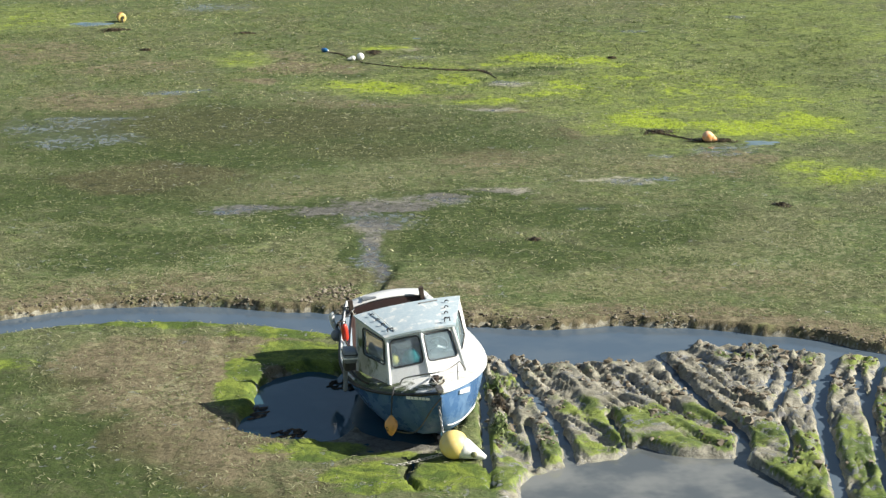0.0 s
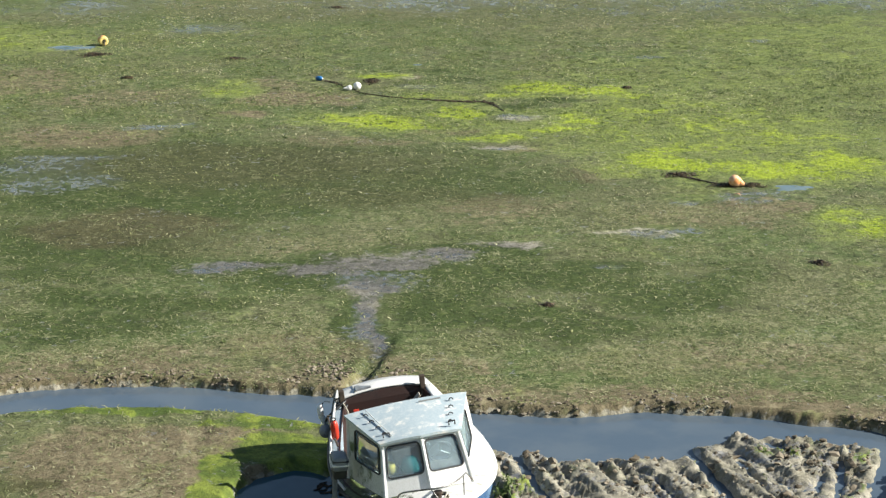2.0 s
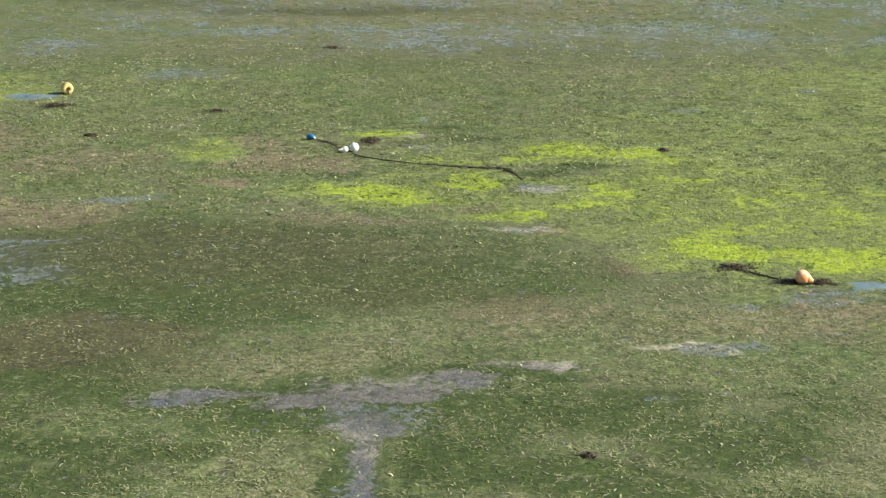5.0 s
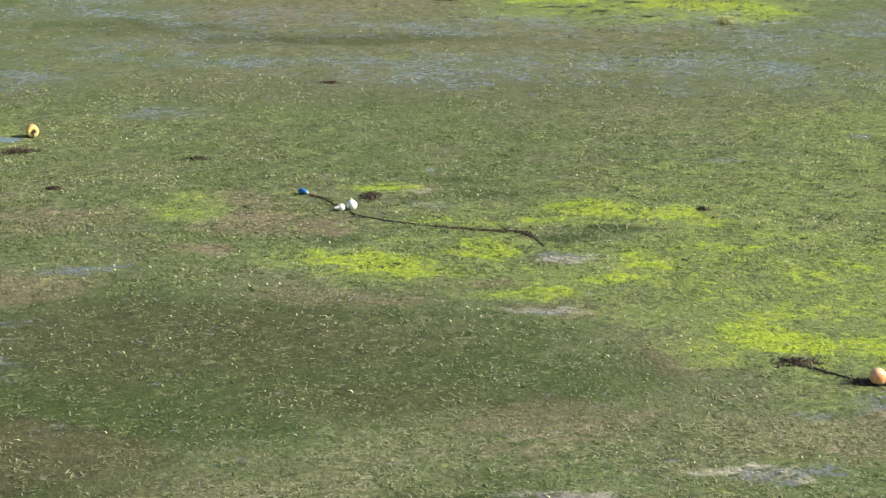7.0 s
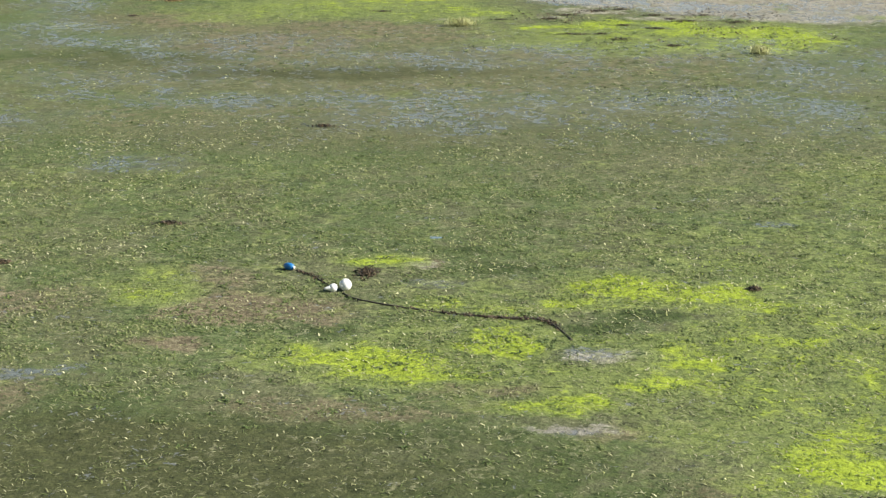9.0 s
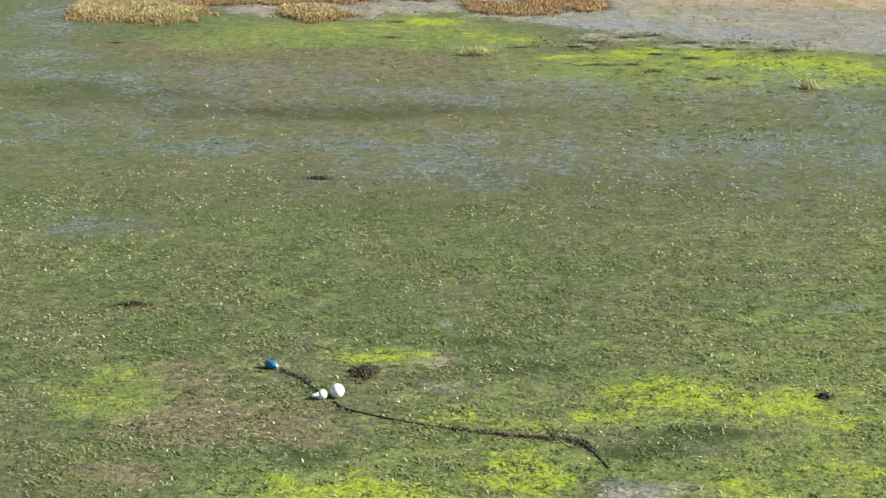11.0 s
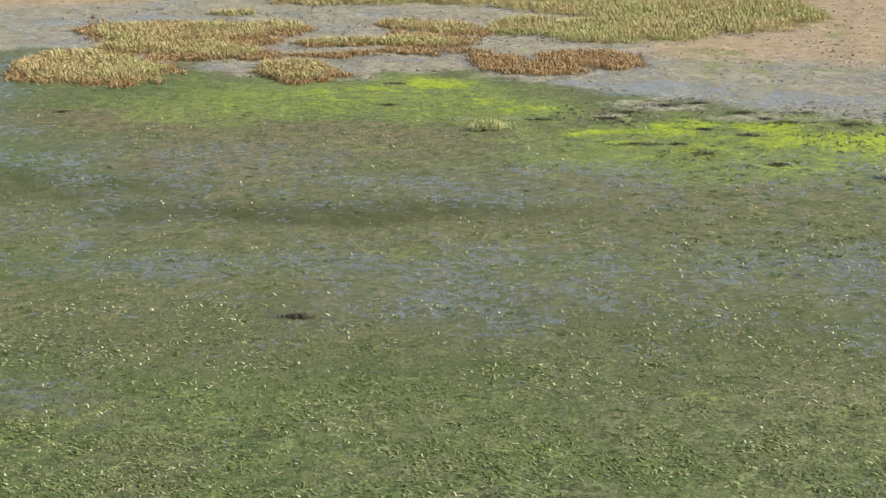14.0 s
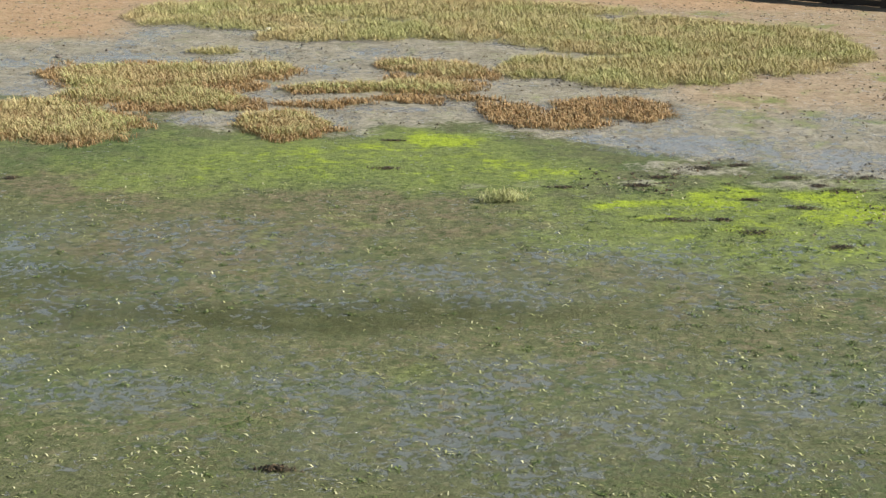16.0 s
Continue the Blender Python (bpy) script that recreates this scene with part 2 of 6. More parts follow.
STEEL = painted("dull_galvanised_steel", (0.30, 0.30, 0.29), (0.12, 0.09, 0.06), 0.45, metal=0.8)
SIDEGREY = painted("blue_grey_deck_paint", (0.27, 0.33, 0.37), (0.12, 0.14, 0.14), 0.5, 4.0)
GREY = painted("grey_plastic", (0.22, 0.24, 0.25), (0.08, 0.08, 0.08), 0.5)
RED = painted("red_fender_vinyl", (0.62, 0.05, 0.025), (0.30, 0.03, 0.02), 0.4)
ORANGE = painted("orange_float_plastic", (0.75, 0.36, 0.10), (0.42, 0.22, 0.08), 0.45, 6.0)
PEACH = painted("faded_orange_buoy_plastic", (0.80, 0.50, 0.30), (0.72, 0.28, 0.08), 0.5, 5.0, (0.45, 0.62))
YELLOW = painted("yellow_buoy_plastic", (0.78, 0.58, 0.18), (0.70, 0.60, 0.34), 0.45, 5.0)
BUOYWHITE = painted("white_buoy_plastic", (0.80, 0.79, 0.74), (0.50, 0.50, 0.42), 0.45, 6.0, (0.55, 0.8))
BLUEFLOAT = painted("bright_blue_plastic", (0.015, 0.16, 0.42), (0.015, 0.10, 0.22), 0.4, 6.0)
ROPE = painted("weedy_rope", (0.055, 0.048, 0.035), (0.14, 0.12, 0.07), 0.85)
PALEROPE = painted("pale_rope", (0.40, 0.38, 0.32), (0.2, 0.18, 0.12), 0.85)
TEAL = painted("teal_cloth", (0.015, 0.15, 0.15), (0.010, 0.08, 0.085), 0.8)
CLOTH = painted("yellow_cloth", (0.62, 0.48, 0.08), (0.35, 0.26, 0.06), 0.8)
STONE = painted("beach_stone", (0.10, 0.085, 0.07), (0.2, 0.17, 0.13), 0.8)
PALESTONE = painted("pale_stone", (0.55, 0.52, 0.45), (0.35, 0.3, 0.24), 0.8)


def slimed_deck():
    """White deck, grown green on the low side where it stays wet."""
    m = Nodes("slimed_white_deck", 0.5)
    sep = m.node("ShaderNodeSeparateXYZ", 0, Vector=m.coord.outputs["Object"])
    n = m.noise(4.0, 6, 0.7, world=False)
    fine = m.ramp(m.noise(24.0, 4, 0.65, world=False), 0.35, 0.68)
    grown = m.math("ADD", m.math("MULTIPLY", sep, -0.75), m.math("MULTIPLY", m.math("SUBTRACT", n, 0.5), 2.4))
    grime = m.mix(m.ramp(n, 0.5, 0.72), (0.72, 0.71, 0.66), (0.27, 0.26, 0.17))
    slime = m.mix(fine, (0.018, 0.030, 0.010), (0.105, 0.135, 0.04))
    m.colour(m.mix(m.ramp(grown, 0.10, 0.42), grime, slime))
    m.bump(fine, 0.25, 0.006)
    return m.mat


SLIMED_DECK = slimed_deck()


def glass_material():
    m = Nodes("window_glass", 0.03)
    # the part left diffuse stands in for sky reflected on the panes
    m.bsdf.inputs["Transmission Weight"].default_value = 0.85
    m.bsdf.inputs["IOR"].default_value = 1.45
    m.colour((0.50, 0.62, 0.66))
    return m.mat


GLASS = glass_material()


# ---- helpers of this scene ----
def part(name, bm, material, parent=None, label="", smooth=False):
    me = bpy.data.meshes.new(name)
    bmesh.ops.recalc_face_normals(bm, faces=bm.faces)
    bm.to_mesh(me)
    bm.free()
    me.materials.append(material)
    if smooth:
        for p in me.polygons:
            p.use_smooth = True
    ob = new(name, me)
    ob.parent = parent
    if label:
        ob["label"] = label
    return ob


def thing(name, m, label, category, group="", kind=""):
    ob = new(name)
    ob.matrix_world = m
    ob.empty_display_size = 0.2
    return tagged(ob, label, category, group, kind)


def mesh_from_arrays(name, verts, faces, material, smooth=False):
    """Quads from numpy arrays."""
    me = bpy.data.meshes.new(name)
    me.vertices.add(len(verts))
    me.vertices.foreach_set("co", np.ascontiguousarray(verts, np.float32).ravel())
    k = faces.shape[1]
    me.loops.add(faces.size)
    me.loops.foreach_set("vertex_index", np.ascontiguousarray(faces, np.int32).ravel())
    me.polygons.add(len(faces))
    me.polygons.foreach_set("loop_start", np.arange(0, faces.size, k, dtype=np.int32))
    me.update(calc_edges=True)
    me.materials.append(material)
    me.polygons.foreach_set("use_smooth", np.full(len(faces), smooth))
    return me


rng = np.random.default_rng(7)
LATTICE = rng.random((256, 256))


def value_noise(x, y):
    xi, yi = np.floor(x).astype(int), np.floor(y).astype(int)
    fx, fy = x - xi, y - yi
    fx, fy = fx * fx * (3 - 2 * fx), fy * fy * (3 - 2 * fy)
    a, b = LATTICE[xi & 255, yi & 255], LATTICE[(xi + 1) & 255, yi & 255]
    c, d = LATTICE[xi & 255, (yi + 1) & 255], LATTICE[(xi + 1) & 255, (yi + 1) & 255]
    return (a * (1 - fx) + b * fx) * (1 - fy) + (c * (1 - fx) + d * fx) * fy


def fbm(x, y, octaves=4):
    """Rough noise from -1 to 1."""
    total, amp, norm = 0.0, 1.0, 0.0
    for i in range(octaves):
        total = total + amp * (value_noise(x * 2**i + 17.3 * i, y * 2**i - 9.1 * i) * 2 - 1)
        norm += amp
        amp *= 0.55
    return total / norm


def step(a, b, v):
    t = np.clip((v - a) / (b - a), 0, 1)
    return t * t * (3 - 2 * t)


def blobs(x, y, spots, wobble=1.0):
    """Soft ragged patches: centre, half-widths, strength."""
    out = np.zeros_like(x)
    wx = wobble * (0.9 * fbm(x * 0.45, y * 0.45, 3) + 0.35 * fbm(x * 2.1, y * 2.1, 3))
    wy = wobble * (1.1 * fbm(x * 0.4 + 50, y * 0.4 + 20, 3) + 0.45 * fbm(x * 1.9 + 31, y * 1.9, 3))
    for cx, cy, rx, ry, s in spots:
        k = min(1.0, 0.45 * (rx + ry))
        d = np.hypot((x + wx * k - cx) / rx, (y + wy * k - cy) / ry)
        out = np.maximum(out, s * (1 - step(0.35, 1.35, d)))
    return out


def along(x, y, pts):
    """Distance to a line through a few points."""
    best = np.full(x.shape, 99.0)
    for (ax, ay), (bx, by) in zip(pts, pts[1:]):
        dx, dy = bx - ax, by - ay
        t = np.clip(((x - ax) * dx + (y - ay) * dy) / (dx * dx + dy * dy), 0, 1)
        best = np.minimum(best, np.hypot(x - ax - t * dx, y - ay - t * dy))
    return best


# ---- the lie of the land ----
WATER_Z = -0.18
CREEK_X = [-60, -20, -8, -7, -5.9, -4.4, -2.6, -1.4, 1.5, 2.7, 4.4, 5.9, 6.8, 8.1, 9.2, 14, 60]
CREEK_FAR = [34, 36.2, 37.5, 38.1, 38.35, 38.35, 38.05, 37.8, 36.85, 36.7, 36.85, 36.7, 36.3, 35.95, 35.1, 33.2, 31]
CREEK_NEAR = [33, 35.2, 36.6, 37.1, 37.4, 37.5, 37.15, 36.7, 35.35, 35.0, 34.95, 36.0, 35.8, 35.35, 34.75, 32.4, 30]
RILLS = [
    (0.13, [(1.90, 35.3), (2.26, 33.44), (2.50, 32.43), (2.68, 31.48), (2.79, 30.45), (2.78, 29.5)]),
    (0.07, [(1.60, 33.6), (1.88, 31.90), (1.99, 31.0)]),
    (0.10, [(1.50, 34.6), (1.47, 32.59), (1.43, 30.48), (1.44, 28.6)]),
    (0.09, [(2.17, 31.6), (2.26, 30.46), (2.24, 29.7)]),
    (0.15, [(4.62, 36.0), (4.97, 34.59), (5.11, 33.67), (5.43, 32.36), (5.67, 31.67), (5.81, 31.01), (5.62, 29.9)]),
    (0.07, [(5.60, 34.7), (5.83, 33.36), (6.04, 32.72), (6.40, 32.0)]),
    (0.09, [(7.30, 34.7), (7.06, 33.62), (6.75, 32.76), (6.50, 32.1)]),
    (0.17, [(8.25, 35.3), (7.62, 33.31), (7.39, 32.46), (7.25, 31.37), (7.06, 29.61), (6.90, 28.0)]),
    (0.12, [(8.40, 34.0), (8.18, 32.16), (8.06, 31.09), (7.91, 30.08), (7.70, 28.2)]),
    (0.07, [(6.64, 31.7), (6.55, 30.61), (6.42, 29.8)]),
    (0.05, [(4.15, 33.9), (4.52, 32.66), (4.75, 31.9)]),
    (0.07, [(3.62, 31.9), (3.76, 30.68), (3.98, 30.0)]),
    (0.09, [(9.10, 34.8), (8.54, 33.29), (8.25, 32.3)]),
    (0.07, [(0.05, 30.7), (0.22, 29.8), (0.10, 29.1), (0.3, 28.5)]),
]
INLET = [(-0.9, 38.1), (-0.62, 38.6), (-0.5, 39.3), (-0.38, 40.4), (-0.3, 41.8), (-0.35, 43.2), (-0.3, 44.6)]
FRONT_X = [1.2, 1.55, 2.0, 2.7, 3.55, 4.0, 4.6, 5.5, 5.85, 6.15, 6.9]
FRONT_Y = [27.0, 28.5, 29.25, 29.8, 30.05, 30.65, 30.2, 30.15, 29.6, 28.9, 27.0]


def creek_far(x):
    return np.interp(x, CREEK_X, CREEK_FAR) + 0.12 * fbm(x * 1.7, x * 0 + 3, 4)


def creek_near(x):
    return np.interp(x, CREEK_X, CREEK_NEAR) + 0.10 * fbm(x * 1.3, x * 0 + 9, 3) + 0.30 * step(1.6, 2.4, x) * fbm(x * 2.6, x * 0 + 21, 3)


def ridges(x, y):
    """The rilled mud beside the boat."""
    return step(1.35, 1.7, x) * (1 - step(10.5, 12.0, x)) * step(27.6, 28.6, y)


def front_pool(x, y):
    edge = np.interp(x, FRONT_X, FRONT_Y) + 0.10 * fbm(x * 2.2, y * 2.2, 3)
    return (1 - step(-0.10, 0.12, y - edge)) * step(1.6, 2.0, x) * (1 - step(6.4, 6.8, x)) * step(25.6, 27.0, y - 0.25 * np.abs(x - 4.1))


def boat_pool(x, y):
    w = 0.16 * fbm(x * 1.1, y * 1.1, 3)
    a = np.hypot((x + 1.60) / 0.98, (y - 32.85) / 1.62) + w
    b = np.hypot((x + 0.15 + 0.19 * (y - 32.9)) / 1.05, (y - 32.9) / 2.05) + w
    c = np.hypot((x + 1.80) / 1.0, (y - 31.75) / 0.95) + w
    return np.minimum(np.minimum(a, b), c)


def land(x, y):
    """Height of the mud."""
    x, y = np.asarray(x, float), np.asarray(y, float)
    z = 0.035 * fbm(x * 0.4, y * 0.4, 3) + 0.018 * fbm(x * 3, y * 3, 3)
    near = (y > 20) & (y < 47) & (np.abs(x) < 61)
    if near.any():
        xn, yn, zn = x[near], y[near], z[near]
        far, close = creek_far(xn), creek_near(xn)
        rid = ridges(xn, yn) * (1 - step(-0.1, 0.3, yn - close))
        # sharp ridges between the rills, leaning the way the water drains
        lean = np.interp(xn, [1.4, 3.0, 4.2, 6.4, 7.1, 9.0], [0.18, 0.34, 0.50, 0.62, -0.20, -0.24])
        slant = xn + lean * (yn - 32) + 0.14 * fbm(xn * 1.6, yn * 1.2, 3)
        comb = fbm(slant * 2.6, yn * 0.42, 3)
        sharp = 1 - np.minimum(np.abs(fbm(slant * 1.7 + 5, yn * 0.30, 2)) * 3.2, 1)
        cut = 1 - step(0.02, 0.13, np.abs(fbm(slant * 2.3 + 40, yn * 0.33 + 7, 3)))
        upper = step(31.6, 33.6, yn + 0.5 * fbm(xn, yn * 0.5, 2))
        rough = fbm(xn * 3.6 + 1.5 * yn, yn * 2.2, 4)
        zn = zn + rid * (-0.020 + 0.085 * comb + 0.055 * sharp - 0.08 * cut + 0.03 * fbm(xn * 5, yn * 4, 3) + upper * (0.10 * rough - 0.03) + (0.35 + 0.65 * upper) * (0.055 * np.abs(fbm(xn * 5.5 + yn, yn * 4.0, 3)) - 0.02))
        fine_cut = 1 - step(0.02, 0.20, np.abs(fbm(slant * 5.2 + 11, yn * 0.75 + 3, 2)))
        zn = zn + rid * (0.060 * fbm(slant * 6.5, yn * 1.2, 3) - 0.050 * fine_cut)
        for width, pts in RILLS:
            d = along(xn, yn, pts) + 0.05 * fbm(xn * 4, yn * 4, 2)
            zn = np.minimum(zn, np.where(d < 0.9, -0.24 + 0.25 * step(width * 0.45, width * 1.25, d) + 0.14 * step(width, 0.4, d), 9))
        mound = blobs(xn, yn, [(-0.65, 29.5, 0.55, 0.35, 1.0), (1.1, 29.0, 0.9, 0.5, 1.0), (0.55, 28.4, 1.4, 0.5, 0.8), (-1.75, 29.5, 0.5, 0.5, 0.8), (-1.6, 28.6, 0.6, 0.4, 0.8)], 0.4)
        zn = zn + 0.20 * mound + 0.05 * np.minimum(mound * 2, 1) * fbm(xn * 3.5, yn * 3.5, 3)
        # soft wet mud under the bow; its dark patch also paints in the boat's shade
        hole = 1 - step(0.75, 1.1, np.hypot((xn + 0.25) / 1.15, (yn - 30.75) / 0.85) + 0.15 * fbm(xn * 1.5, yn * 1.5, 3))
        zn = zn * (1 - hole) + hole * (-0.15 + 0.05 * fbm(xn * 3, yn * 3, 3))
        pool = front_pool(xn, yn)
        zn = zn * (1 - pool) + pool * (-0.215 + 0.02 * fbm(xn * 1.2, yn * 1.2, 3))
        d = boat_pool(xn, yn)
        zn = np.minimum(zn, -0.34 + 0.36 * step(0.86, 1.16, d))
        # the low side shelves gently, the far bank drops
        low = -0.30 + 0.30 * step(-0.25, 0.55, close - yn)
        zn = np.where(yn < (far + close) / 2, np.minimum(zn, low + 0.03 * comb), zn)
        lip = 0.05 * fbm(xn * 6, yn * 6, 3)
        bank = -0.42 + 0.44 * step(-0.06, 0.30, yn - far + lip)
        zn = np.where(yn >= (far + close) / 2, np.minimum(zn + 0.04 * step(0.8, 0.1, yn - far) * fbm(xn * 5, yn * 5, 3), bank), zn)
        d = along(xn, yn, INLET)
        wide = np.interp(yn, [38, 39.5, 42, 44.6], [0.10, 0.14, 0.35, 1.2])
        deep = np.interp(yn, [38, 39, 42, 44], [0.24, 0.07, 0.01, 0.0])
        zn = np.minimum(zn, zn * step(wide * 0.6, wide * 1.8, d) + (1 - step(wide * 0.6, wide * 1.8, d)) * -deep)
        z[near] = zn
    return z


def spot(x, y):
    return float(land(np.array([x]), np.array([y]))[0])


# patches on the flat: a centre, half-widths, strength
VIVID_FLAT = [
    (-0.8, 60.3, 1.8, 0.8, 0.98), (1.6, 60.95, 1.2, 0.55, 0.95), (0.2, 59.7, 1.6, 0.6, 0.80), (4.2, 64.3, 1.7, 1.0, 0.92), (5.7, 64.2, 1.7, 1.0, 0.92),
    (6.6, 63.5, 1.0, 0.7, 0.82), (3.1, 63.2, 0.9, 0.5, 0.82), (5.4, 60.0, 1.1, 0.9, 0.82), (7.0, 60.9, 1.3, 0.8, 0.80), (4.4, 58.5, 1.1, 0.7, 0.78),
    (2.2, 57.5, 1.5, 0.55, 0.92), (-0.6, 66.1, 0.7, 0.45, 0.92), (0.7, 63.0, 0.7, 0.5, 0.7)]
VIVID_NEAR = [
    (6.7, 55.2, 1.1, 0.8, 0.88), (7.3, 54.5, 1.6, 0.8, 0.98), (5.6, 53.3, 1.1, 0.9, 0.72), (7.4, 56.5, 1.4, 0.8, 0.74), (10.4, 54.1, 2.6, 1.7, 0.94),
    (9.6, 57.0, 2.4, 1.2, 0.72), (11.0, 48.9, 1.4, 1.2, 0.82), (8.6, 59.2, 1.6, 1.2, 0.70), (-13.5, 72.5, 2.8, 2.8, 0.60), (-5.6, 64.0, 1.2, 0.9, 0.58)]
VIVID_SHORE = [
    (-0.1, 102.6, 2.0, 1.2, 0.96), (-1.8, 101.2, 1.6, 1.5, 0.70), (1.0, 100.3, 1.2, 1.6, 0.76), (2.8, 98.6, 1.6, 1.0, 0.70), (4.6, 95.9, 1.5, 0.8, 0.92),
    (6.2, 95.8, 1.5, 1.3, 0.94), (7.2, 97.0, 1.3, 0.9, 0.88), (9.3, 96.5, 1.5, 1.4, 1.05), (10.4, 95.2, 1.7, 1.8, 1.00), (8.6, 94.4, 1.3, 1.1, 0.88),
    (12.6, 94.0, 2.6, 3.0, 1.00), (9.5, 92.3, 1.6, 1.4, 0.66), (5.2, 94.2, 1.2, 0.7, 0.66)]
FILM_GREEN = [
    (8.5, 58.5, 6.5, 6.5, 0.58), (4.5, 61.0, 5.5, 5.0, 0.54), (2.0, 69.0, 16.0, 6.0, 0.13), (8.5, 64.0, 7.0, 7.0, 0.40), (-3.6, 100.2, 4.8, 3.4, 0.60), (-6.4, 98.8, 3.4, 2.8, 0.46), (0.5, 99.5, 3.2, 3.0, 0.56),
    (-5.4, 64.4, 1.6, 1.2, 0.50), (8.5, 94.0, 7.0, 4.5, 0.60), (-8.0, 72.0, 8.0, 4.0, 0.16), (3.0, 75.0, 12.0, 4.0, 0.12), (14.0, 70.0, 7.0, 10.0, 0.42), (1.5, 97.8, 2.2, 1.2, 0.45)]
MOSS_RIDGES = [
    (1.95, 33.2, 0.35, 0.7, 0.55), (2.5, 32.6, 0.4, 0.5, 0.5), (3.1, 32.2, 0.4, 0.4, 0.85), (1.65, 30.8, 0.35, 0.5, 0.7), (2.06, 30.0, 0.4, 0.6, 0.95), (2.55, 30.4, 0.35, 0.8, 0.95),
    (3.4, 30.5, 0.5, 0.5, 0.8), (3.8, 31.5, 0.6, 0.5, 0.85), (4.7, 31.7, 0.7, 0.5, 0.9), (5.15, 31.3, 0.6, 0.5, 0.95), (5.5, 30.7, 0.5, 0.5, 1.0), (4.5, 30.6, 0.7, 0.3, 0.7), (6.3, 30.95, 0.4, 0.35, 0.95), (6.7, 30.1, 0.45, 0.8, 1.0)]
MOSS_BANKS = [
    (6.4, 29.0, 0.7, 0.7, 1.0), (7.55, 30.4, 0.4, 1.2, 1.0), (7.5, 28.9, 0.45, 0.9, 1.0), (7.4, 33.1, 0.35, 0.5, 0.85), (6.66, 32.85, 0.35, 0.3, 0.6), (6.5, 35.0, 0.5, 0.25, 0.8), (7.8, 34.65, 0.4, 0.3, 0.8), (8.6, 34.3, 0.6, 0.4, 0.8),
    (8.5, 31.0, 0.4, 1.6, 0.9)]
MOSS_POOL = [
    (-0.6, 29.1, 0.8, 0.5, 0.95), (-1.3, 30.0, 0.6, 0.35, 0.95), (-2.0, 30.35, 0.6, 0.3, 0.7), (0.85, 29.2, 0.8, 0.5, 0.95), (1.6, 28.9, 0.7, 0.6, 0.95), (0.0, 28.6, 1.2, 0.4, 0.8),
    (-2.9, 34.2, 0.45, 0.7, 0.95), (-3.0, 32.9, 0.4, 0.8, 0.95), (-2.0, 35.2, 1.1, 0.7, 0.85), (-2.3, 36.3, 1.4, 0.5, 0.7), (-5.0, 36.95, 2.4, 0.3, 0.75), (-2.6, 32.6, 0.5, 0.7, 0.85), (-1.8, 34.75, 1.4, 0.5, 0.95), (-2.75, 33.5, 0.45, 1.0, 0.95), (-1.2, 30.55, 0.8, 0.4, 0.95), (-0.4, 30.1, 1.0, 0.4, 0.8), (-7.6, 34.6, 1.2, 0.6, 0.5)]
BROWN_NEAR = [
    (-3.8, 34.3, 3.4, 2.6, 0.95), (-3.0, 31.0, 1.7, 2.4, 0.9), (-1.8, 29.1, 2.0, 0.8, 0.6), (-3.2, 30.2, 2.2, 1.6, 0.4), (-1.9, 39.9, 2.2, 1.2, 0.80), (-5.5, 39.4, 2.6, 0.8, 0.75),
    (0.8, 39.0, 1.5, 0.9, 0.7), (6.3, 39.3, 4.0, 1.4, 0.60), (4.5, 33.6, 3.2, 1.6, 0.5), (3.8, 32.0, 2.4, 1.6, 0.4), (-6.4, 48.6, 2.6, 1.6, 0.70), (2.2, 50.0, 2.4, 1.4, 0.60), (6.9, 49.3, 2.6, 1.2, 0.60), (8.7, 50.0, 1.8, 1.2, 0.7),
    (-3.0, 47.5, 3.5, 1.6, 0.45), (-0.5, 51.0, 4.0, 2.0, 0.42), (-4.5, 54.5, 8.5, 4.0, 0.44)]
BROWN_FAR = [
    (-8.6, 58.3, 3.0, 1.8, 0.80), (-8.7, 63.0, 3.0, 2.0, 0.62), (-4.1, 64.6, 1.7, 1.2, 0.72), (-2.9, 62.9, 2.2, 1.3, 1.0), (-4.6, 60.5, 1.1, 0.6, 1.1), (4.9, 53.0, 1.8, 1.2, 0.62), (3.6, 56.1, 1.4, 0.7, 0.6), (1.5, 58.6, 1.6, 0.5, 0.75),
    (-1.3, 57.6, 2.8, 1.0, 0.62), (2.3, 62.6, 1.0, 0.35, 1.0), (0.05, 66.1, 0.5, 0.5, 1.0), (-12.0, 66.0, 3.5, 2.5, 0.6), (0.0, 80.0, 16.0, 5.0, 0.42), (0.0, 87.5, 17.0, 7.0, 0.46), (-5.0, 92.5, 5.0, 3.0, 0.60), (7.0, 77.0, 10.0, 6.0, 0.38), (-8.0, 97.0, 5.0, 3.0, 0.55), (-2.0, 94.5, 9.0, 4.0, 0.55), (6.0, 90.5, 9.0, 4.0, 0.52)]
WET_NEAR = [
    (-8.9, 55.3, 1.6, 0.6, 0.62), (-8.9, 52.7, 1.9, 1.0, 0.66), (-9.8, 54.2, 2.2, 1.5, 0.58), (-6.8, 59.4, 1.2, 0.35, 0.72), (5.85, 47.85, 0.7, 0.4, 0.72), (6.7, 48.2, 0.6, 0.3, 0.66), (6.7, 50.6, 0.5, 0.3, 0.62), (2.6, 56.2, 0.6, 0.25, 0.75),
    (-3.9, 45.5, 0.9, 0.5, 0.56), (4.5, 45.3, 0.5, 0.3, 0.5), (-0.45, 41.6, 0.40, 2.4, 0.72), (-0.6, 44.2, 1.2, 0.8, 0.52), (0.4, 46.2, 1.6, 0.5, 0.42), (8.9, 51.2, 1.6, 0.6, 0.60), (3.2, 60.4, 0.8, 0.4, 0.55), (0.55, 64.5, 0.9, 0.4, 0.55)]
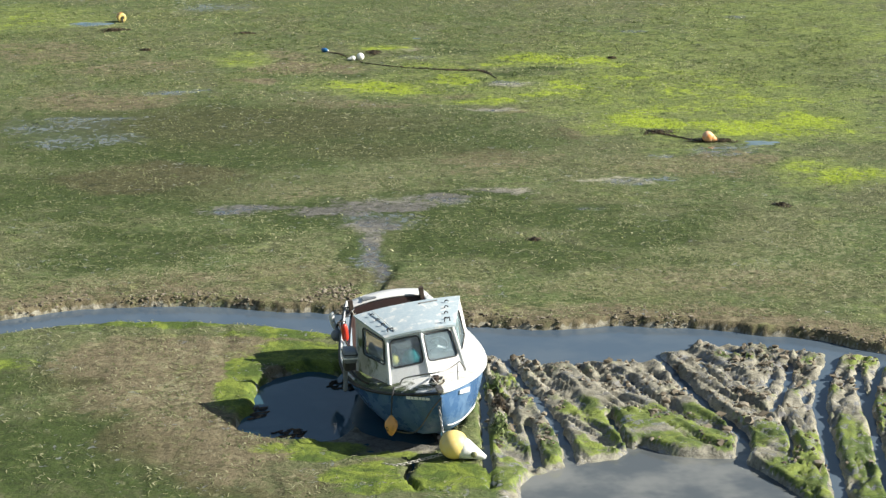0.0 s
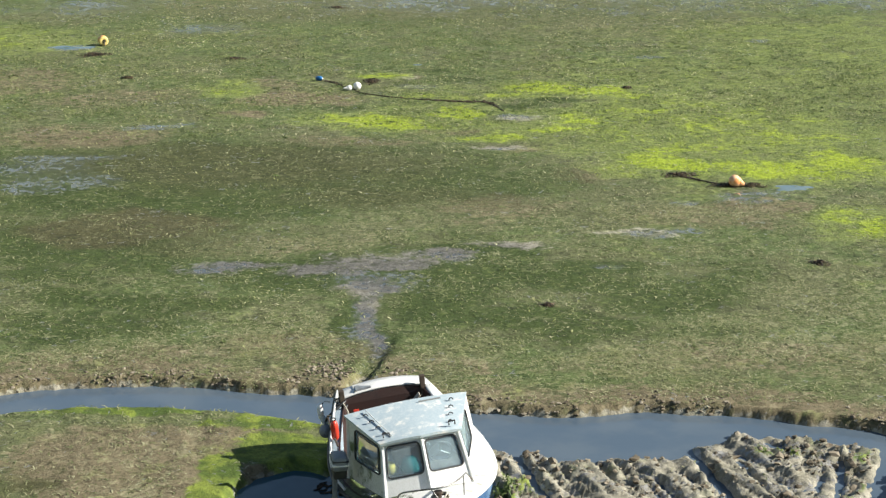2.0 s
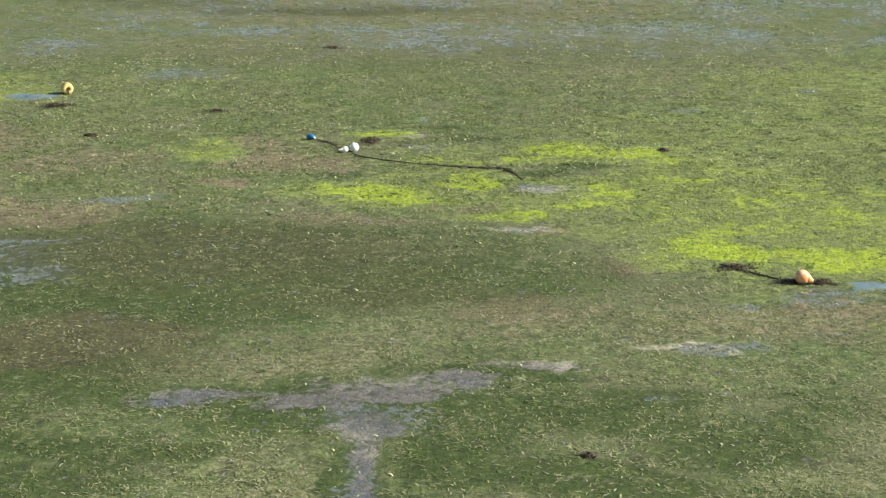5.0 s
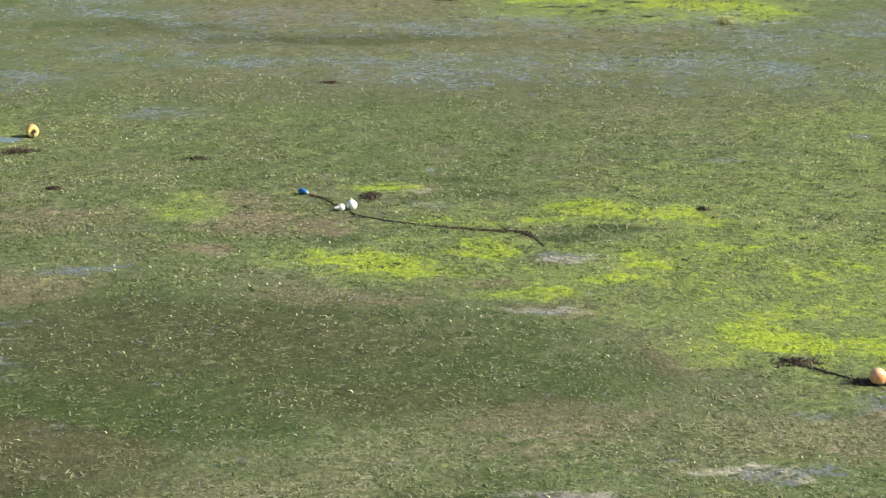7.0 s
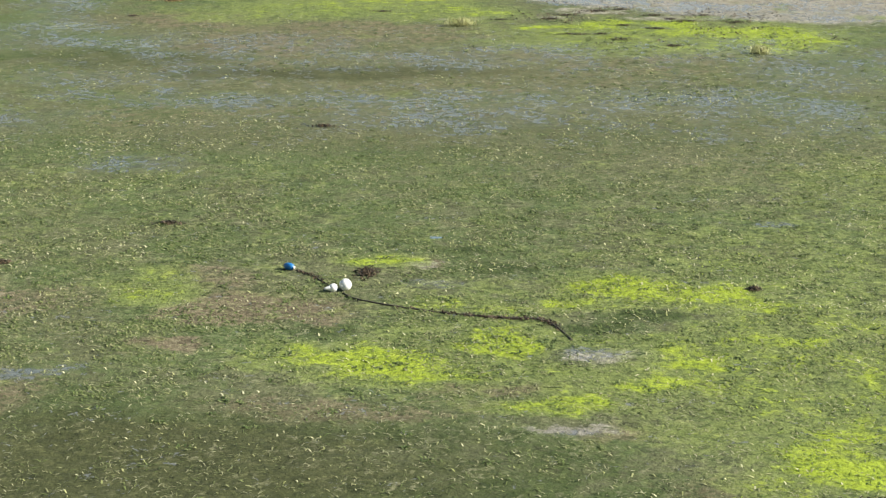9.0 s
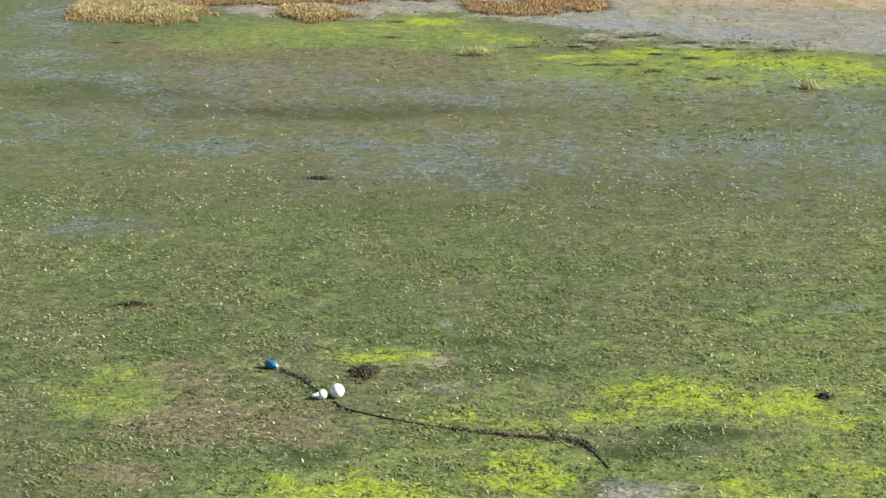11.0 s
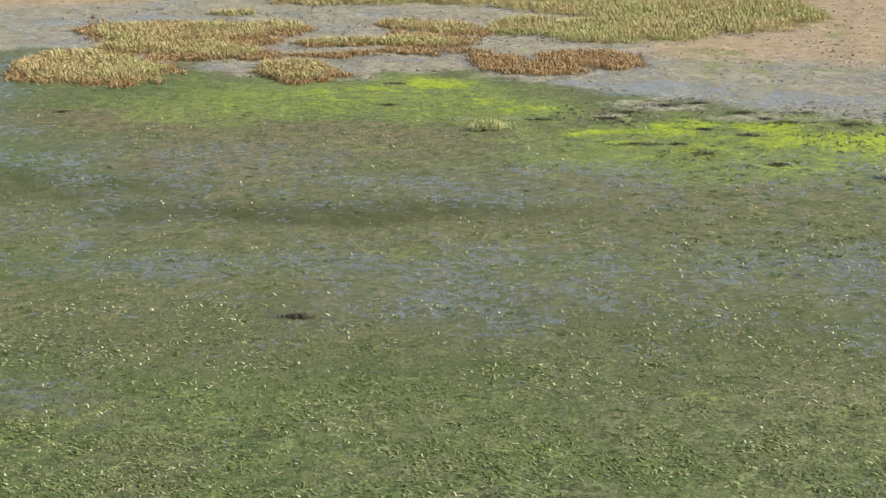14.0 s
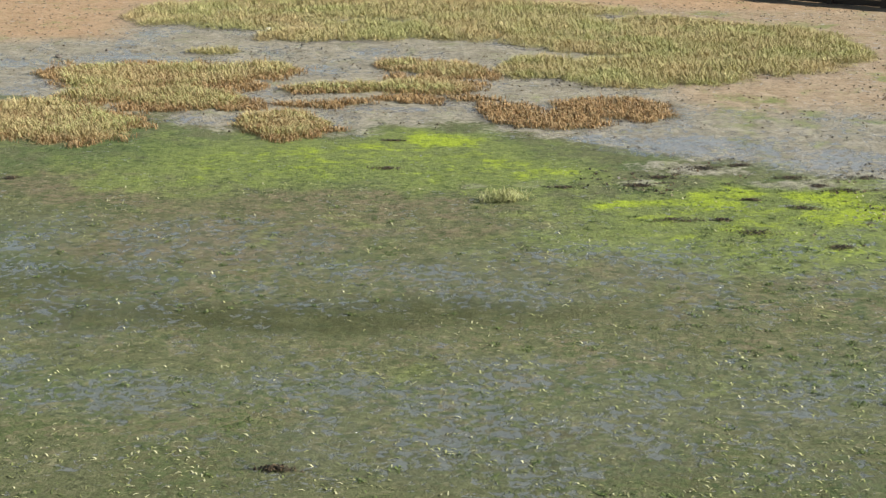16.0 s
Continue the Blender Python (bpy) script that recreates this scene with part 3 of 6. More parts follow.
WET_FAR = [
    (8.2, 69.2, 0.6, 0.4, 0.74), (12.2, 72.1, 0.6, 0.4, 0.74), (-11.3, 71.3, 0.9, 0.55, 1.2), (5.6, 79.4, 0.5, 0.6, 0.72), (-7.0, 75.2, 1.7, 1.2, 0.62), (-5.5, 82.6, 3.4, 1.5, 0.72), (-1.0, 83.0, 3.0, 1.2, 0.74),
    (9.2, 83.4, 2.8, 1.8, 0.72), (11.8, 82.0, 2.4, 1.8, 0.70), (-12.2, 80.0, 2.2, 1.6, 0.58), (-10.3, 86.0, 2.6, 1.8, 0.60), (1.5, 89.0, 2.6, 2.2, 0.56), (12.5, 87.0, 3.0, 3.0, 0.56), (-13.2, 103.0, 2.2, 7.0, 0.66), (-12.4, 95.0, 2.5, 4.0, 0.56), (4.4, 91.2, 2.2, 1.0, 0.52)]
WET_SHORE = [(7.0, 101.8, 3.2, 1.8, 0.95), (11.0, 100.6, 3.4, 1.8, 0.85), (4.6, 102.6, 1.4, 0.8, 0.95), (-1.6, 106.3, 2.4, 0.5, 0.80), (1.2, 107.6, 1.2, 0.6, 0.70), (-6.0, 105.0, 1.6, 0.5, 0.70), (-9.5, 114.2, 3.0, 1.2, 0.74), (-3.6, 112.4, 0.8, 1.2, 0.75), (-12.6, 113.0, 2.2, 1.6, 0.80)]
MUDDY = [
    (-0.25, 30.75, 1.1, 0.8, 0.9), (-0.45, 41.0, 0.22, 1.4, 0.9), (-0.45, 42.6, 0.35, 0.9, 0.88), (-0.6, 43.9, 0.75, 0.8, 0.85), (-1.6, 44.9, 1.2, 0.6, 0.74), (-3.6, 45.5, 1.6, 0.5, 0.66), (-0.6, 45.6, 1.6, 0.9, 0.80),
    (0.8, 46.4, 1.4, 0.5, 0.74), (2.6, 47.3, 1.6, 0.45, 0.66), (5.6, 47.9, 1.3, 0.5, 0.58), (3.4, 60.3, 1.0, 0.45, 0.70), (2.6, 56.4, 0.9, 0.35, 0.75), (1.9, 59.0, 1.1, 0.3, 0.5), (0.6, 64.6, 0.8, 0.4, 0.5), (0.12, 66.0, 0.40, 0.42, 0.78)]
MUDDY_SHORE = [(6.5, 99.4, 2.2, 0.8, 0.7), (9.6, 98.0, 2.2, 0.8, 0.7), (2.3, 97.6, 0.5, 0.4, 0.85), (0.9, 97.4, 0.4, 0.3, 0.8), (5.2, 97.9, 0.8, 0.5, 0.6), (-13.6, 110.5, 2.2, 3.0, 0.8)]
# the first patch colours wet mud and the boat's shade under the bow
DARKS_NEAR = [
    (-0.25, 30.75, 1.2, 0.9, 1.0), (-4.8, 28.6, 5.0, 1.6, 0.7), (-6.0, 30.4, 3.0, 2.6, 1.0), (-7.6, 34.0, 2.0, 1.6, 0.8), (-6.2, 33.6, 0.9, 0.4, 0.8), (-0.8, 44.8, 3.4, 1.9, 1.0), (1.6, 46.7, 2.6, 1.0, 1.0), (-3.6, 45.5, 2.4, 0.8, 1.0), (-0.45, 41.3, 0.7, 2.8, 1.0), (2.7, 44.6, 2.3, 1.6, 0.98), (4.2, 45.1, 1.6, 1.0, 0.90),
    (1.2, 42.8, 1.3, 1.6, 0.98), (3.0, 41.4, 2.3, 1.2, 0.92), (5.0, 43.5, 2.4, 1.4, 0.88), (7.2, 44.8, 1.8, 1.0, 0.62), (5.5, 41.0, 1.8, 0.7, 0.6), (-6.3, 43.4, 2.0, 1.0, 0.98), (-4.4, 42.6, 1.8, 0.8, 0.88), (-7.4, 44.8, 1.6, 0.8, 0.85)]
DARKS_FAR = [
    (-7.4, 51.0, 2.4, 1.6, 0.90), (-4.9, 50.2, 2.6, 1.8, 0.92), (-2.7, 52.2, 2.6, 1.6, 0.88), (-0.1, 53.0, 2.6, 1.4, 0.80), (1.6, 47.9, 1.3, 0.5, 0.6), (-3.4, 55.6, 5.5, 2.0, 0.88), (-6.2, 53.8, 3.0, 2.0, 0.70), (4.8, 62.3, 1.0, 0.55, 1.0),
    (3.7, 61.7, 0.8, 0.4, 0.95), (1.7, 65.7, 1.0, 0.5, 0.92), (0.9, 67.0, 0.9, 0.6, 0.66), (-1.7, 61.5, 0.8, 0.4, 0.80), (2.0, 52.0, 4.0, 2.4, 0.62), (-5.0, 53.2, 9.0, 5.2, 0.92), (-7.5, 47.6, 4.5, 3.0, 0.92), (-6.4, 41.4, 2.6, 1.3, 0.85), (0.5, 54.5, 4.0, 2.4, 0.66), (-2.0, 87.2, 8.0, 1.6, 0.66), (-9.5, 89.5, 5.0, 2.0, 0.60), (1.0, 78.0, 14.0, 4.0, 0.42), (0.0, 70.5, 14.0, 5.0, 0.20)]
STRAW = [
    (7.2, 39.9, 3.0, 1.3, 0.62), (4.4, 39.4, 2.2, 0.9, 0.58), (6.6, 41.7, 2.2, 1.2, 0.52), (0.9, 39.5, 1.4, 0.8, 0.5), (-1.6, 47.6, 2.4, 1.0, 0.46), (2.0, 46.2, 1.5, 0.6, 0.46), (6.9, 49.6, 2.4, 1.2, 0.5), (-0.6, 48.9, 2.0, 1.0, 0.5),
    (-2.0, 40.6, 2.2, 1.6, 0.5), (-5.5, 39.8, 2.6, 0.8, 0.5), (8.9, 43.0, 2.4, 2.2, 0.48), (-3.6, 33.5, 2.8, 2.8, 0.40), (0.6, 55.0, 3.5, 1.5, 0.36), (0.3, 44.2, 0.8, 0.8, 0.5)]
# marsh beds on the far shore
BEDS_FRONT = [
    (-10.7, 104.4, 1.9, 2.5, 1.0), (-9.2, 103.6, 1.2, 1.8, 1.0), (-9.5, 110.4, 2.0, 2.2, 0.95), (-7.3, 111.0, 2.2, 2.0, 0.95), (-5.6, 112.0, 1.5, 1.4, 0.9), (-7.2, 107.6, 2.0, 1.6, 0.9), (-9.6, 107.6, 1.4, 1.1, 0.9), (-7.1, 115.2, 1.0, 0.6, 0.85),
    (-4.0, 104.2, 1.3, 1.6, 1.0), (-2.6, 109.3, 1.8, 0.8, 0.9), (-0.4, 109.5, 1.9, 1.3, 0.95), (0.5, 112.0, 1.3, 1.3, 0.9), (-0.9, 112.5, 1.0, 1.0, 0.85)]
BEDS_BACK = [
    (3.3, 112.8, 1.5, 1.8, 1.0), (5.6, 112.0, 2.0, 2.8, 1.0), (8.0, 113.0, 2.4, 2.9, 1.0), (10.6, 114.2, 2.2, 2.8, 1.0), (12.9, 116.0, 1.7, 2.6, 1.0), (-9.3, 122.8, 1.7, 2.6, 1.0), (-6.0, 121.6, 2.8, 2.4, 1.0), (-4.6, 118.4, 1.4, 1.5, 0.95),
    (-2.4, 119.6, 2.0, 2.4, 1.0), (1.0, 120.2, 2.8, 2.6, 1.0), (4.8, 119.6, 2.8, 3.6, 1.0), (8.4, 119.4, 3.2, 3.8, 1.0), (11.6, 119.2, 2.6, 2.4, 1.0), (-1.0, 124.5, 9.0, 2.8, 1.0), (6.6, 116.3, 3.4, 1.4, 1.0), (9.8, 116.6, 3.0, 1.4, 1.0)]
BEDS = BEDS_FRONT + BEDS_BACK
LOW_BEDS = [(3.1, 105.0, 1.8, 1.3, 1.0), (4.9, 106.6, 1.8, 1.7, 1.0), (5.9, 105.6, 1.1, 0.9, 0.95), (2.2, 106.4, 1.0, 0.9, 0.9), (-1.0, 107.4, 1.8, 0.5, 0.7), (-2.9, 103.6, 0.8, 0.5, 0.8), (-8.0, 106.2, 1.2, 0.6, 0.8), (-5.8, 109.4, 1.2, 0.8, 0.8), (-3.4, 106.9, 1.6, 0.5, 0.8), (-5.6, 106.2, 1.0, 0.5, 0.75), (-11.6, 110.8, 0.8, 0.6, 0.7), (1.4, 107.6, 1.0, 0.5, 0.7)]


def cover(x, y):
    """What lies on the mud: algae, tan weed, water film; sand, bare mud, dark weed and other dark patches; straw, leafy
    relief, moss.
    """
    bright = blobs(x, y, [(p, q, 1.25 * u, 1.25 * v, w) for p, q, u, v, w in VIVID_FLAT + VIVID_NEAR] + VIVID_SHORE + FILM_GREEN, 0.9)
    bright = bright * (1 - 0.85 * blobs(x, y, [(4.3, 62.0, 1.5, 0.7, 1.0), (1.9, 65.7, 1.6, 0.8, 1.0), (3.2, 60.3, 1.2, 0.6, 1.0), (2.6, 56.4, 1.0, 0.4, 1.0)], 0.6))
    brown = blobs(x, y, BROWN_NEAR + BROWN_FAR)
    wet = blobs(x, y, WET_NEAR + WET_FAR + WET_SHORE, 0.7)
    mud = blobs(x, y, MUDDY + MUDDY_SHORE, 0.8)
    dark = blobs(x, y, DARKS_NEAR + DARKS_FAR)
    moss = blobs(x, y, [(p, q, 1.3 * u, 1.3 * v, w) for p, q, u, v, w in MOSS_RIDGES + MOSS_BANKS] + MOSS_POOL, 0.4) * (y < 40) * (0.95 + 0.45 * fbm(x * 1.4, y * 1.1, 3))
    straw = np.maximum(blobs(x, y, STRAW), 0.15 + 0.14 * fbm(x * 0.5, y * 0.5, 3))
    straw = straw * (1 - 0.4 * np.clip(dark, 0, 1)) * np.interp(y, [24, 36, 58, 62, 76, 84, 100], [0.9, 1.0, 1.0, 0.85, 0.8, 0.3, 0.25])
    leafy = np.interp(y, [27, 37, 40, 52, 58, 63, 72, 79, 84, 98, 104], [0.70, 0.70, 0.95, 0.80, 0.85, 1.0, 0.95, 0.60, 0.45, 0.60, 0.4])
    far, close = creek_far(x), creek_near(x)
    edge = (1 - step(0.2, 1.9, np.abs(y - far - 0.3) + 0.4 * fbm(x, y, 3))) * (y > close)
    brown = np.maximum(brown, 0.80 * edge)
    dark = dark * (1 - 0.6 * edge)
    z = land(x, y)
    wetrill = ((y < 40) & (z < -0.10)) * 1.0
    mud = np.maximum(mud, wetrill * 0.8)
    pool = front_pool(x, y) * ((y > 24) & (y < 31.5))
    wet, mud = np.maximum(wet, pool * 0.3), np.maximum(mud, pool)
    rid = ridges(x, y) * (y < close)
    mud = np.maximum(mud, rid * 0.95)
    moss = moss * (1 - rid) + moss * rid * step(-0.15, -0.04, z)
    dry = rid * step(-0.16, -0.05, z)
    wet = np.maximum(wet, rid * np.where(dry > 0.5, 0.34, 0.55))
    straw, leafy = straw * (1 - rid) * (1 - moss), leafy * (1 - rid) * (1 - 0.6 * moss)
    # the far shore
    wobble = 1.2 * fbm(x * 0.35, y * 0.35, 4)
    line = np.interp(x, [-30, -12, -9, -7.5, -5, -2, 0.5, 2.5, 3.6, 6.0, 9.0, 12, 40], [111, 108, 104.5, 104.6, 103.6, 103.4, 103.9, 103.6, 102.6, 100.4, 99.2, 97.6, 93])
    shore = step(-1.2, 1.4, y - line + wobble * 1.5)
    mud = np.maximum(mud, shore)
    sandy = np.maximum(0.62 * step(104.5, 110.0, y + 0.25 * (x - 8) + wobble) * step(5.5, 8.0, x), step(116.0, 119.0, y + wobble - 0.02 * x) * (1 - step(-12.0, -9.0, x)))
    sandy = np.maximum(sandy, step(122.5, 126, y))
    sandy = np.maximum(sandy, 0.10 * shore * step(98.5, 100.5, y))
    wet = np.maximum(wet, shore * (1 - sandy) * (0.46 + 0.45 * fbm(x * 0.6, y * 0.45, 3)))
    belt = step(74, 82, y) * (1 - step(91, 98, y))
    wet = np.maximum(wet, belt * (0.33 + 0.60 * fbm(x * 0.16 + 3, y * 0.30, 4) + 0.35 * fbm(x * 1.1, y * 0.9 + 4, 3)))
    bright = bright * (1 - shore * 0.9) + shore * (1 - sandy) * 0.62 * step(0.05, 0.5, fbm(x * 0.5 + 9, y * 0.5, 4)) * step(7.0, 10.0, x)
    beds = np.maximum(blobs(x, y, BEDS, 0.6), blobs(x, y, LOW_BEDS, 0.6))
    brown = np.maximum(brown * (1 - shore), beds * 0.5)
    rim = np.exp(-(((beds - 0.30) / 0.16) ** 2)) * shore * step(-0.25, 0.25, fbm(x * 0.8, y * 0.8 + 5, 3))
    dark = np.maximum(dark * (1 - shore), 0.8 * rim)
    mud = mud * (1 - beds * 0.7)
    return bright, brown, wet, sandy * (1 - 0.6 * beds), mud, dark, straw * (1 - shore), leafy, moss


def spaced(stops):
    out = []
    for a, b, d in stops:
        out.append(np.linspace(a, b, max(2, int(round((b - a) / d)) + 1))[:-1])
    return np.concatenate(out + [[stops[-1][1]]])


def build_ground():
    xs = spaced([(-2500, -300, 300), (-300, -60, 40), (-60, -22, 2), (-22, -10.5, 0.16), (-10.5, 10.5, 0.055), (10.5, 22, 0.16), (22, 60, 2), (60, 300, 40), (300, 2500, 300)])
    ys = spaced([(-2500, -300, 300), (-300, -20, 40), (-20, 24, 1.5), (24, 27.5, 0.25), (27.5, 40.5, 0.045), (40.5, 70, 0.13), (70, 130, 0.18), (130, 200, 5), (200, 2500, 230)])
    gx, gy = np.meshgrid(xs, ys)
    fx, fy = gx.ravel(), gy.ravel()
    z = land(fx, fy)
    inner = (np.abs(fx) < 60) & (fy > -20) & (fy < 200)
    z[~inner] = 0
    n, k = len(xs), len(ys)
    i = (np.arange(k - 1)[:, None] * n + np.arange(n - 1)).ravel()
    faces = np.stack([i, i + 1, i + n + 1, i + n], 1)
    me = mesh_from_arrays("ground", np.stack([fx, fy, z], 1), faces, MUDFLAT, True)
    ch = cover(np.clip(fx, -60, 60), np.clip(fy, -20, 200))
    for name, trio in (("cover_a", ch[:3]), ("cover_b", ch[3:6]), ("cover_c", ch[6:])):
        at = me.attributes.new(name, "FLOAT_COLOR", "POINT")
        rgba = np.ones((len(fx), 4), np.float32)
        for j in range(3):
            rgba[:, j] = np.clip(trio[j], 0, 1)
        at.data.foreach_set("color", rgba.ravel())
    return tagged(new("ground", me), "tidal mudflat covered in green algae and eelgrass", "mudflat", kind="structure")


def water_sheet(name, xs, ys, z, material, label):
    gx, gy = np.meshgrid(xs, ys)
    n = len(xs)
    i = (np.arange(len(ys) - 1)[:, None] * n + np.arange(n - 1)).ravel()
    me = mesh_from_arrays(name, np.stack([gx.ravel(), gy.ravel(), np.full(gx.size, z)], 1), np.stack([i, i + 1, i + n + 1, i + n], 1), material)
    return tagged(new(name, me), label, "water", kind="structure")


def build_water():
    water_sheet("water_creek", np.linspace(-60, 60, 61), np.array([8.0, 14, 20, 26, 30, 34, 37, 41.5]), WATER_Z, WATER, "still slate-blue silty water in the tidal creek")
    water_sheet("water_front_pool", np.linspace(1.2, 6.75, 12), np.linspace(25.0, 30.75, 12), WATER_Z + 0.005, SILT_WATER, "shallow pale silty pool at the foot of the mud ridges")
    water_sheet("water_pool", np.linspace(-3.3, 1.3, 12), np.linspace(29.6, 34.75, 12), WATER_Z + 0.005, CLEAR_WATER, "clear dark standing water in the pool round the boat")


build_ground()
build_water()


# ---- weed and marsh grass ----
def scatter(count, x0, x1, y0, y1, seed):
    r = np.random.default_rng(seed)
    return r.uniform(x0, x1, count), r.uniform(y0, y1, count), r


def blades(name, x, y, length, width, rise, r, material, label, category, bend=0.5, flat=False):
    """Many small bent strips as one object; flat ones are a single quad each."""
    n = len(x)
    a = r.uniform(0, 2 * np.pi, n)
    ln = length * r.uniform(0.5, 1.3, n)
    w = width * r.uniform(0.6, 1.3, n)
    h = rise * r.uniform(0.2, 1.2, n)
    d, s = np.stack([np.cos(a), np.sin(a)], 1), np.stack([-np.sin(a), np.cos(a)], 1)
    base = np.stack([x, y], 1)
    z = land(x, y)
    steps = ((0, 0.4, 0.9), (1.0, 1.0, 0.6)) if flat else ((0, 0.0, 0.7), (0.5, 1.0, 1.0), (1.0, 1.0 - bend, 0.25))
    k = 2 * len(steps)
    v = np.zeros((n, k, 3))
    for i, (f, hh, ww) in enumerate(steps):
        c = base + d * (ln * f)[:, None]
        for j, sg in enumerate((-0.5, 0.5)):
            v[:, 2 * i + j, :2] = c + s * (w * ww * sg)[:, None]
            v[:, 2 * i + j, 2] = z + h * hh + (0.004 if i or flat else -0.004)
    at = np.arange(n)[:, None] * k
    faces = np.concatenate([at + np.array([2 * i, 2 * i + 1, 2 * i + 3, 2 * i + 2]) for i in range(len(steps) - 1)])
    ob = new(name, mesh_from_arrays(name, v.reshape(-1, 3), faces, material))
    return tagged(ob, label, category, kind="stuff")


def build_weed():
    # straw and olive litter over the flat
    x, y, r = scatter(420000, -19, 19, 27, 100, 11)
    inside = np.abs(x) < 7.5 + (y - 27) * 0.23
    x, y = x[inside], y[inside]
    bright, brown, wet, sand, mud, dark, straw, leafy, moss = cover(x, y)
    z = land(x, y)
    clump = 0.30 + 1.5 * fbm(x * 1.3, y * 1.3, 3) + 0.9 * straw
    near = np.interp(y, [27, 45, 62, 72, 78, 100], [0.8, 0.8, 0.5, 0.35, 0.10, 0.08])
    keep = r.random(len(x)) < np.clip(clump, 0.03, 1) * near * (1 - 0.8 * np.clip(wet, 0, 1)) * (1 - 0.95 * np.clip(mud, 0, 1)) * (1 - 0.7 * bright) * (1 - 0.55 * np.clip(dark, 0, 1)) * (1 - np.clip(moss, 0, 1)) * (z > -0.12)
    x, y = x[keep], y[keep]
    blades("eelgrass_litter", x, y, 0.13, 0.017, 0.018, r, WEED, "thin layer of olive and straw-coloured eelgrass litter", "seaweed", bend=0.8)
    # pale curls lie thick on the near flat
    x, y, r = scatter(400000, -13, 13, 37, 58, 18)
    bright, brown, wet, sand, mud, dark, straw, leafy, moss = cover(x, y)
    clump = -0.05 + 1.2 * fbm(x * 1.7, y * 1.7, 3) + 1.15 * straw + 0.1 * brown
    keep = (r.random(len(x)) < np.clip(clump, 0.02, 1) * (1 - np.clip(mud, 0, 1)) * (1 - 0.7 * bright) * (1 - 0.75 * np.clip(dark, 0, 1)) * np.interp(y, [38, 48, 58], [1, 0.6, 0.2])) & (np.abs(x) < 7.5 + (y - 30) * 0.26) & (y > creek_far(x) + 0.12)
    blades("straw_litter", x[keep], y[keep], 0.10, 0.014, 0.018, r, STRAWBLADE, "pale straw-coloured curls of dry eelgrass on the mud", "seaweed", bend=0.85, flat=True)
    # folded fronds that catch the light
    x, y, r = scatter(520000, -16, 16, 38, 80, 17)
    bright, brown, wet, sand, mud, dark, straw, leafy, moss = cover(x, y)
    clump = 0.25 + 1.3 * fbm(x * 1.1 + 7, y * 1.1, 3)
    keep = (r.random(len(x)) < np.clip(clump, 0.02, 1) * 0.75 * np.interp(y, [38, 56, 61, 72, 79], [0.06, 0.12, 1.0, 0.8, 0.2]) * (1 - 0.7 * np.clip(dark, 0, 1)) * (1 - np.clip(mud, 0, 1)) * (1 - 0.7 * np.clip(brown, 0, 1)) * (1 - 0.5 * bright)) & (np.abs(x) < 7.5 + (y - 34) * 0.25)
    x, y = x[keep], y[keep]
    blades("leafy_weed", x, y, 0.15, 0.024, 0.024, r, FROND, "curled olive-green strands of weed on the mud", "seaweed", bend=0.85)
    # bright algae tufts
    x, y, r = scatter(150000, -16, 16, 44, 100, 12)
    bright = cover(x, y)[0]
    keep = r.random(len(x)) < np.clip(bright * 1.1 + 0.9 * fbm(x * 1.2, y * 1.2, 3) - 0.66, 0, 0.8)
    x, y = x[keep], y[keep]
    blades("green_algae", x, y, 0.12, 0.030, 0.014, r, WEED_GREEN, "vivid yellow-green algae lying on the mud", "algae", bend=0.5)
    # pale scraps of leaf, thinly strewn
    x, y, r = scatter(115000, -15, 15, 40, 98, 15)
    keep = (r.random(len(x)) < np.interp(y, [40, 56, 65, 77, 82, 98], [0.09, 0.09, 0.45, 0.60, 0.18, 0.15]) * (1 + 1.2 * step(2, 8, x) * step(78, 84, y)) * np.clip(0.22 + 1.7 * fbm(x * 0.7, y * 0.7, 3), 0.03, 1)) & (np.abs(x) < 7.5 + (y - 50) * 0.25) & (y > creek_far(x) + 0.5)
    blades("leaf_scraps", x[keep], y[keep], 0.105, 0.026, 0.022, r, SCRAP, "pale yellow scraps of leaf on the mud", "leaf litter", bend=0.3)


def build_tufts():
    """Small raised clumps of weed that shade the flat between them."""
    cx, cy, r = scatter(10500, -14, 15, 38, 98, 16)
    cov = cover(cx, cy)
    dense = np.interp(cy, [38, 52, 57, 61, 70, 78, 98], [0.06, 0.05, 0.15, 0.7, 0.6, 0.1, 0.1]) * (1 + 5 * step(1, 6, cx) * step(80, 86, cy)) * np.clip(0.35 + 1.2 * fbm(cx * 0.45, cy * 0.45, 3) + 0.5 * cov[5], 0.03, 1)
    keep = (r.random(len(cx)) < dense) & (cov[4] < 0.4) & (np.abs(cx) < 7.5 + (cy - 34) * 0.3)
    cx, cy = cx[keep], cy[keep]
    k = 12
    size = r.uniform(0.03, 0.11, len(cx))
    x = (cx[:, None] + size[:, None] * r.normal(0, 0.8, (len(cx), k))).ravel()
    y = (cy[:, None] + size[:, None] * r.normal(0, 0.7, (len(cx), k))).ravel()
    blades("weed_tufts", x, y, 0.11, 0.026, 0.026, r, TUFT, "small raised clumps of dark green weed", "seaweed")


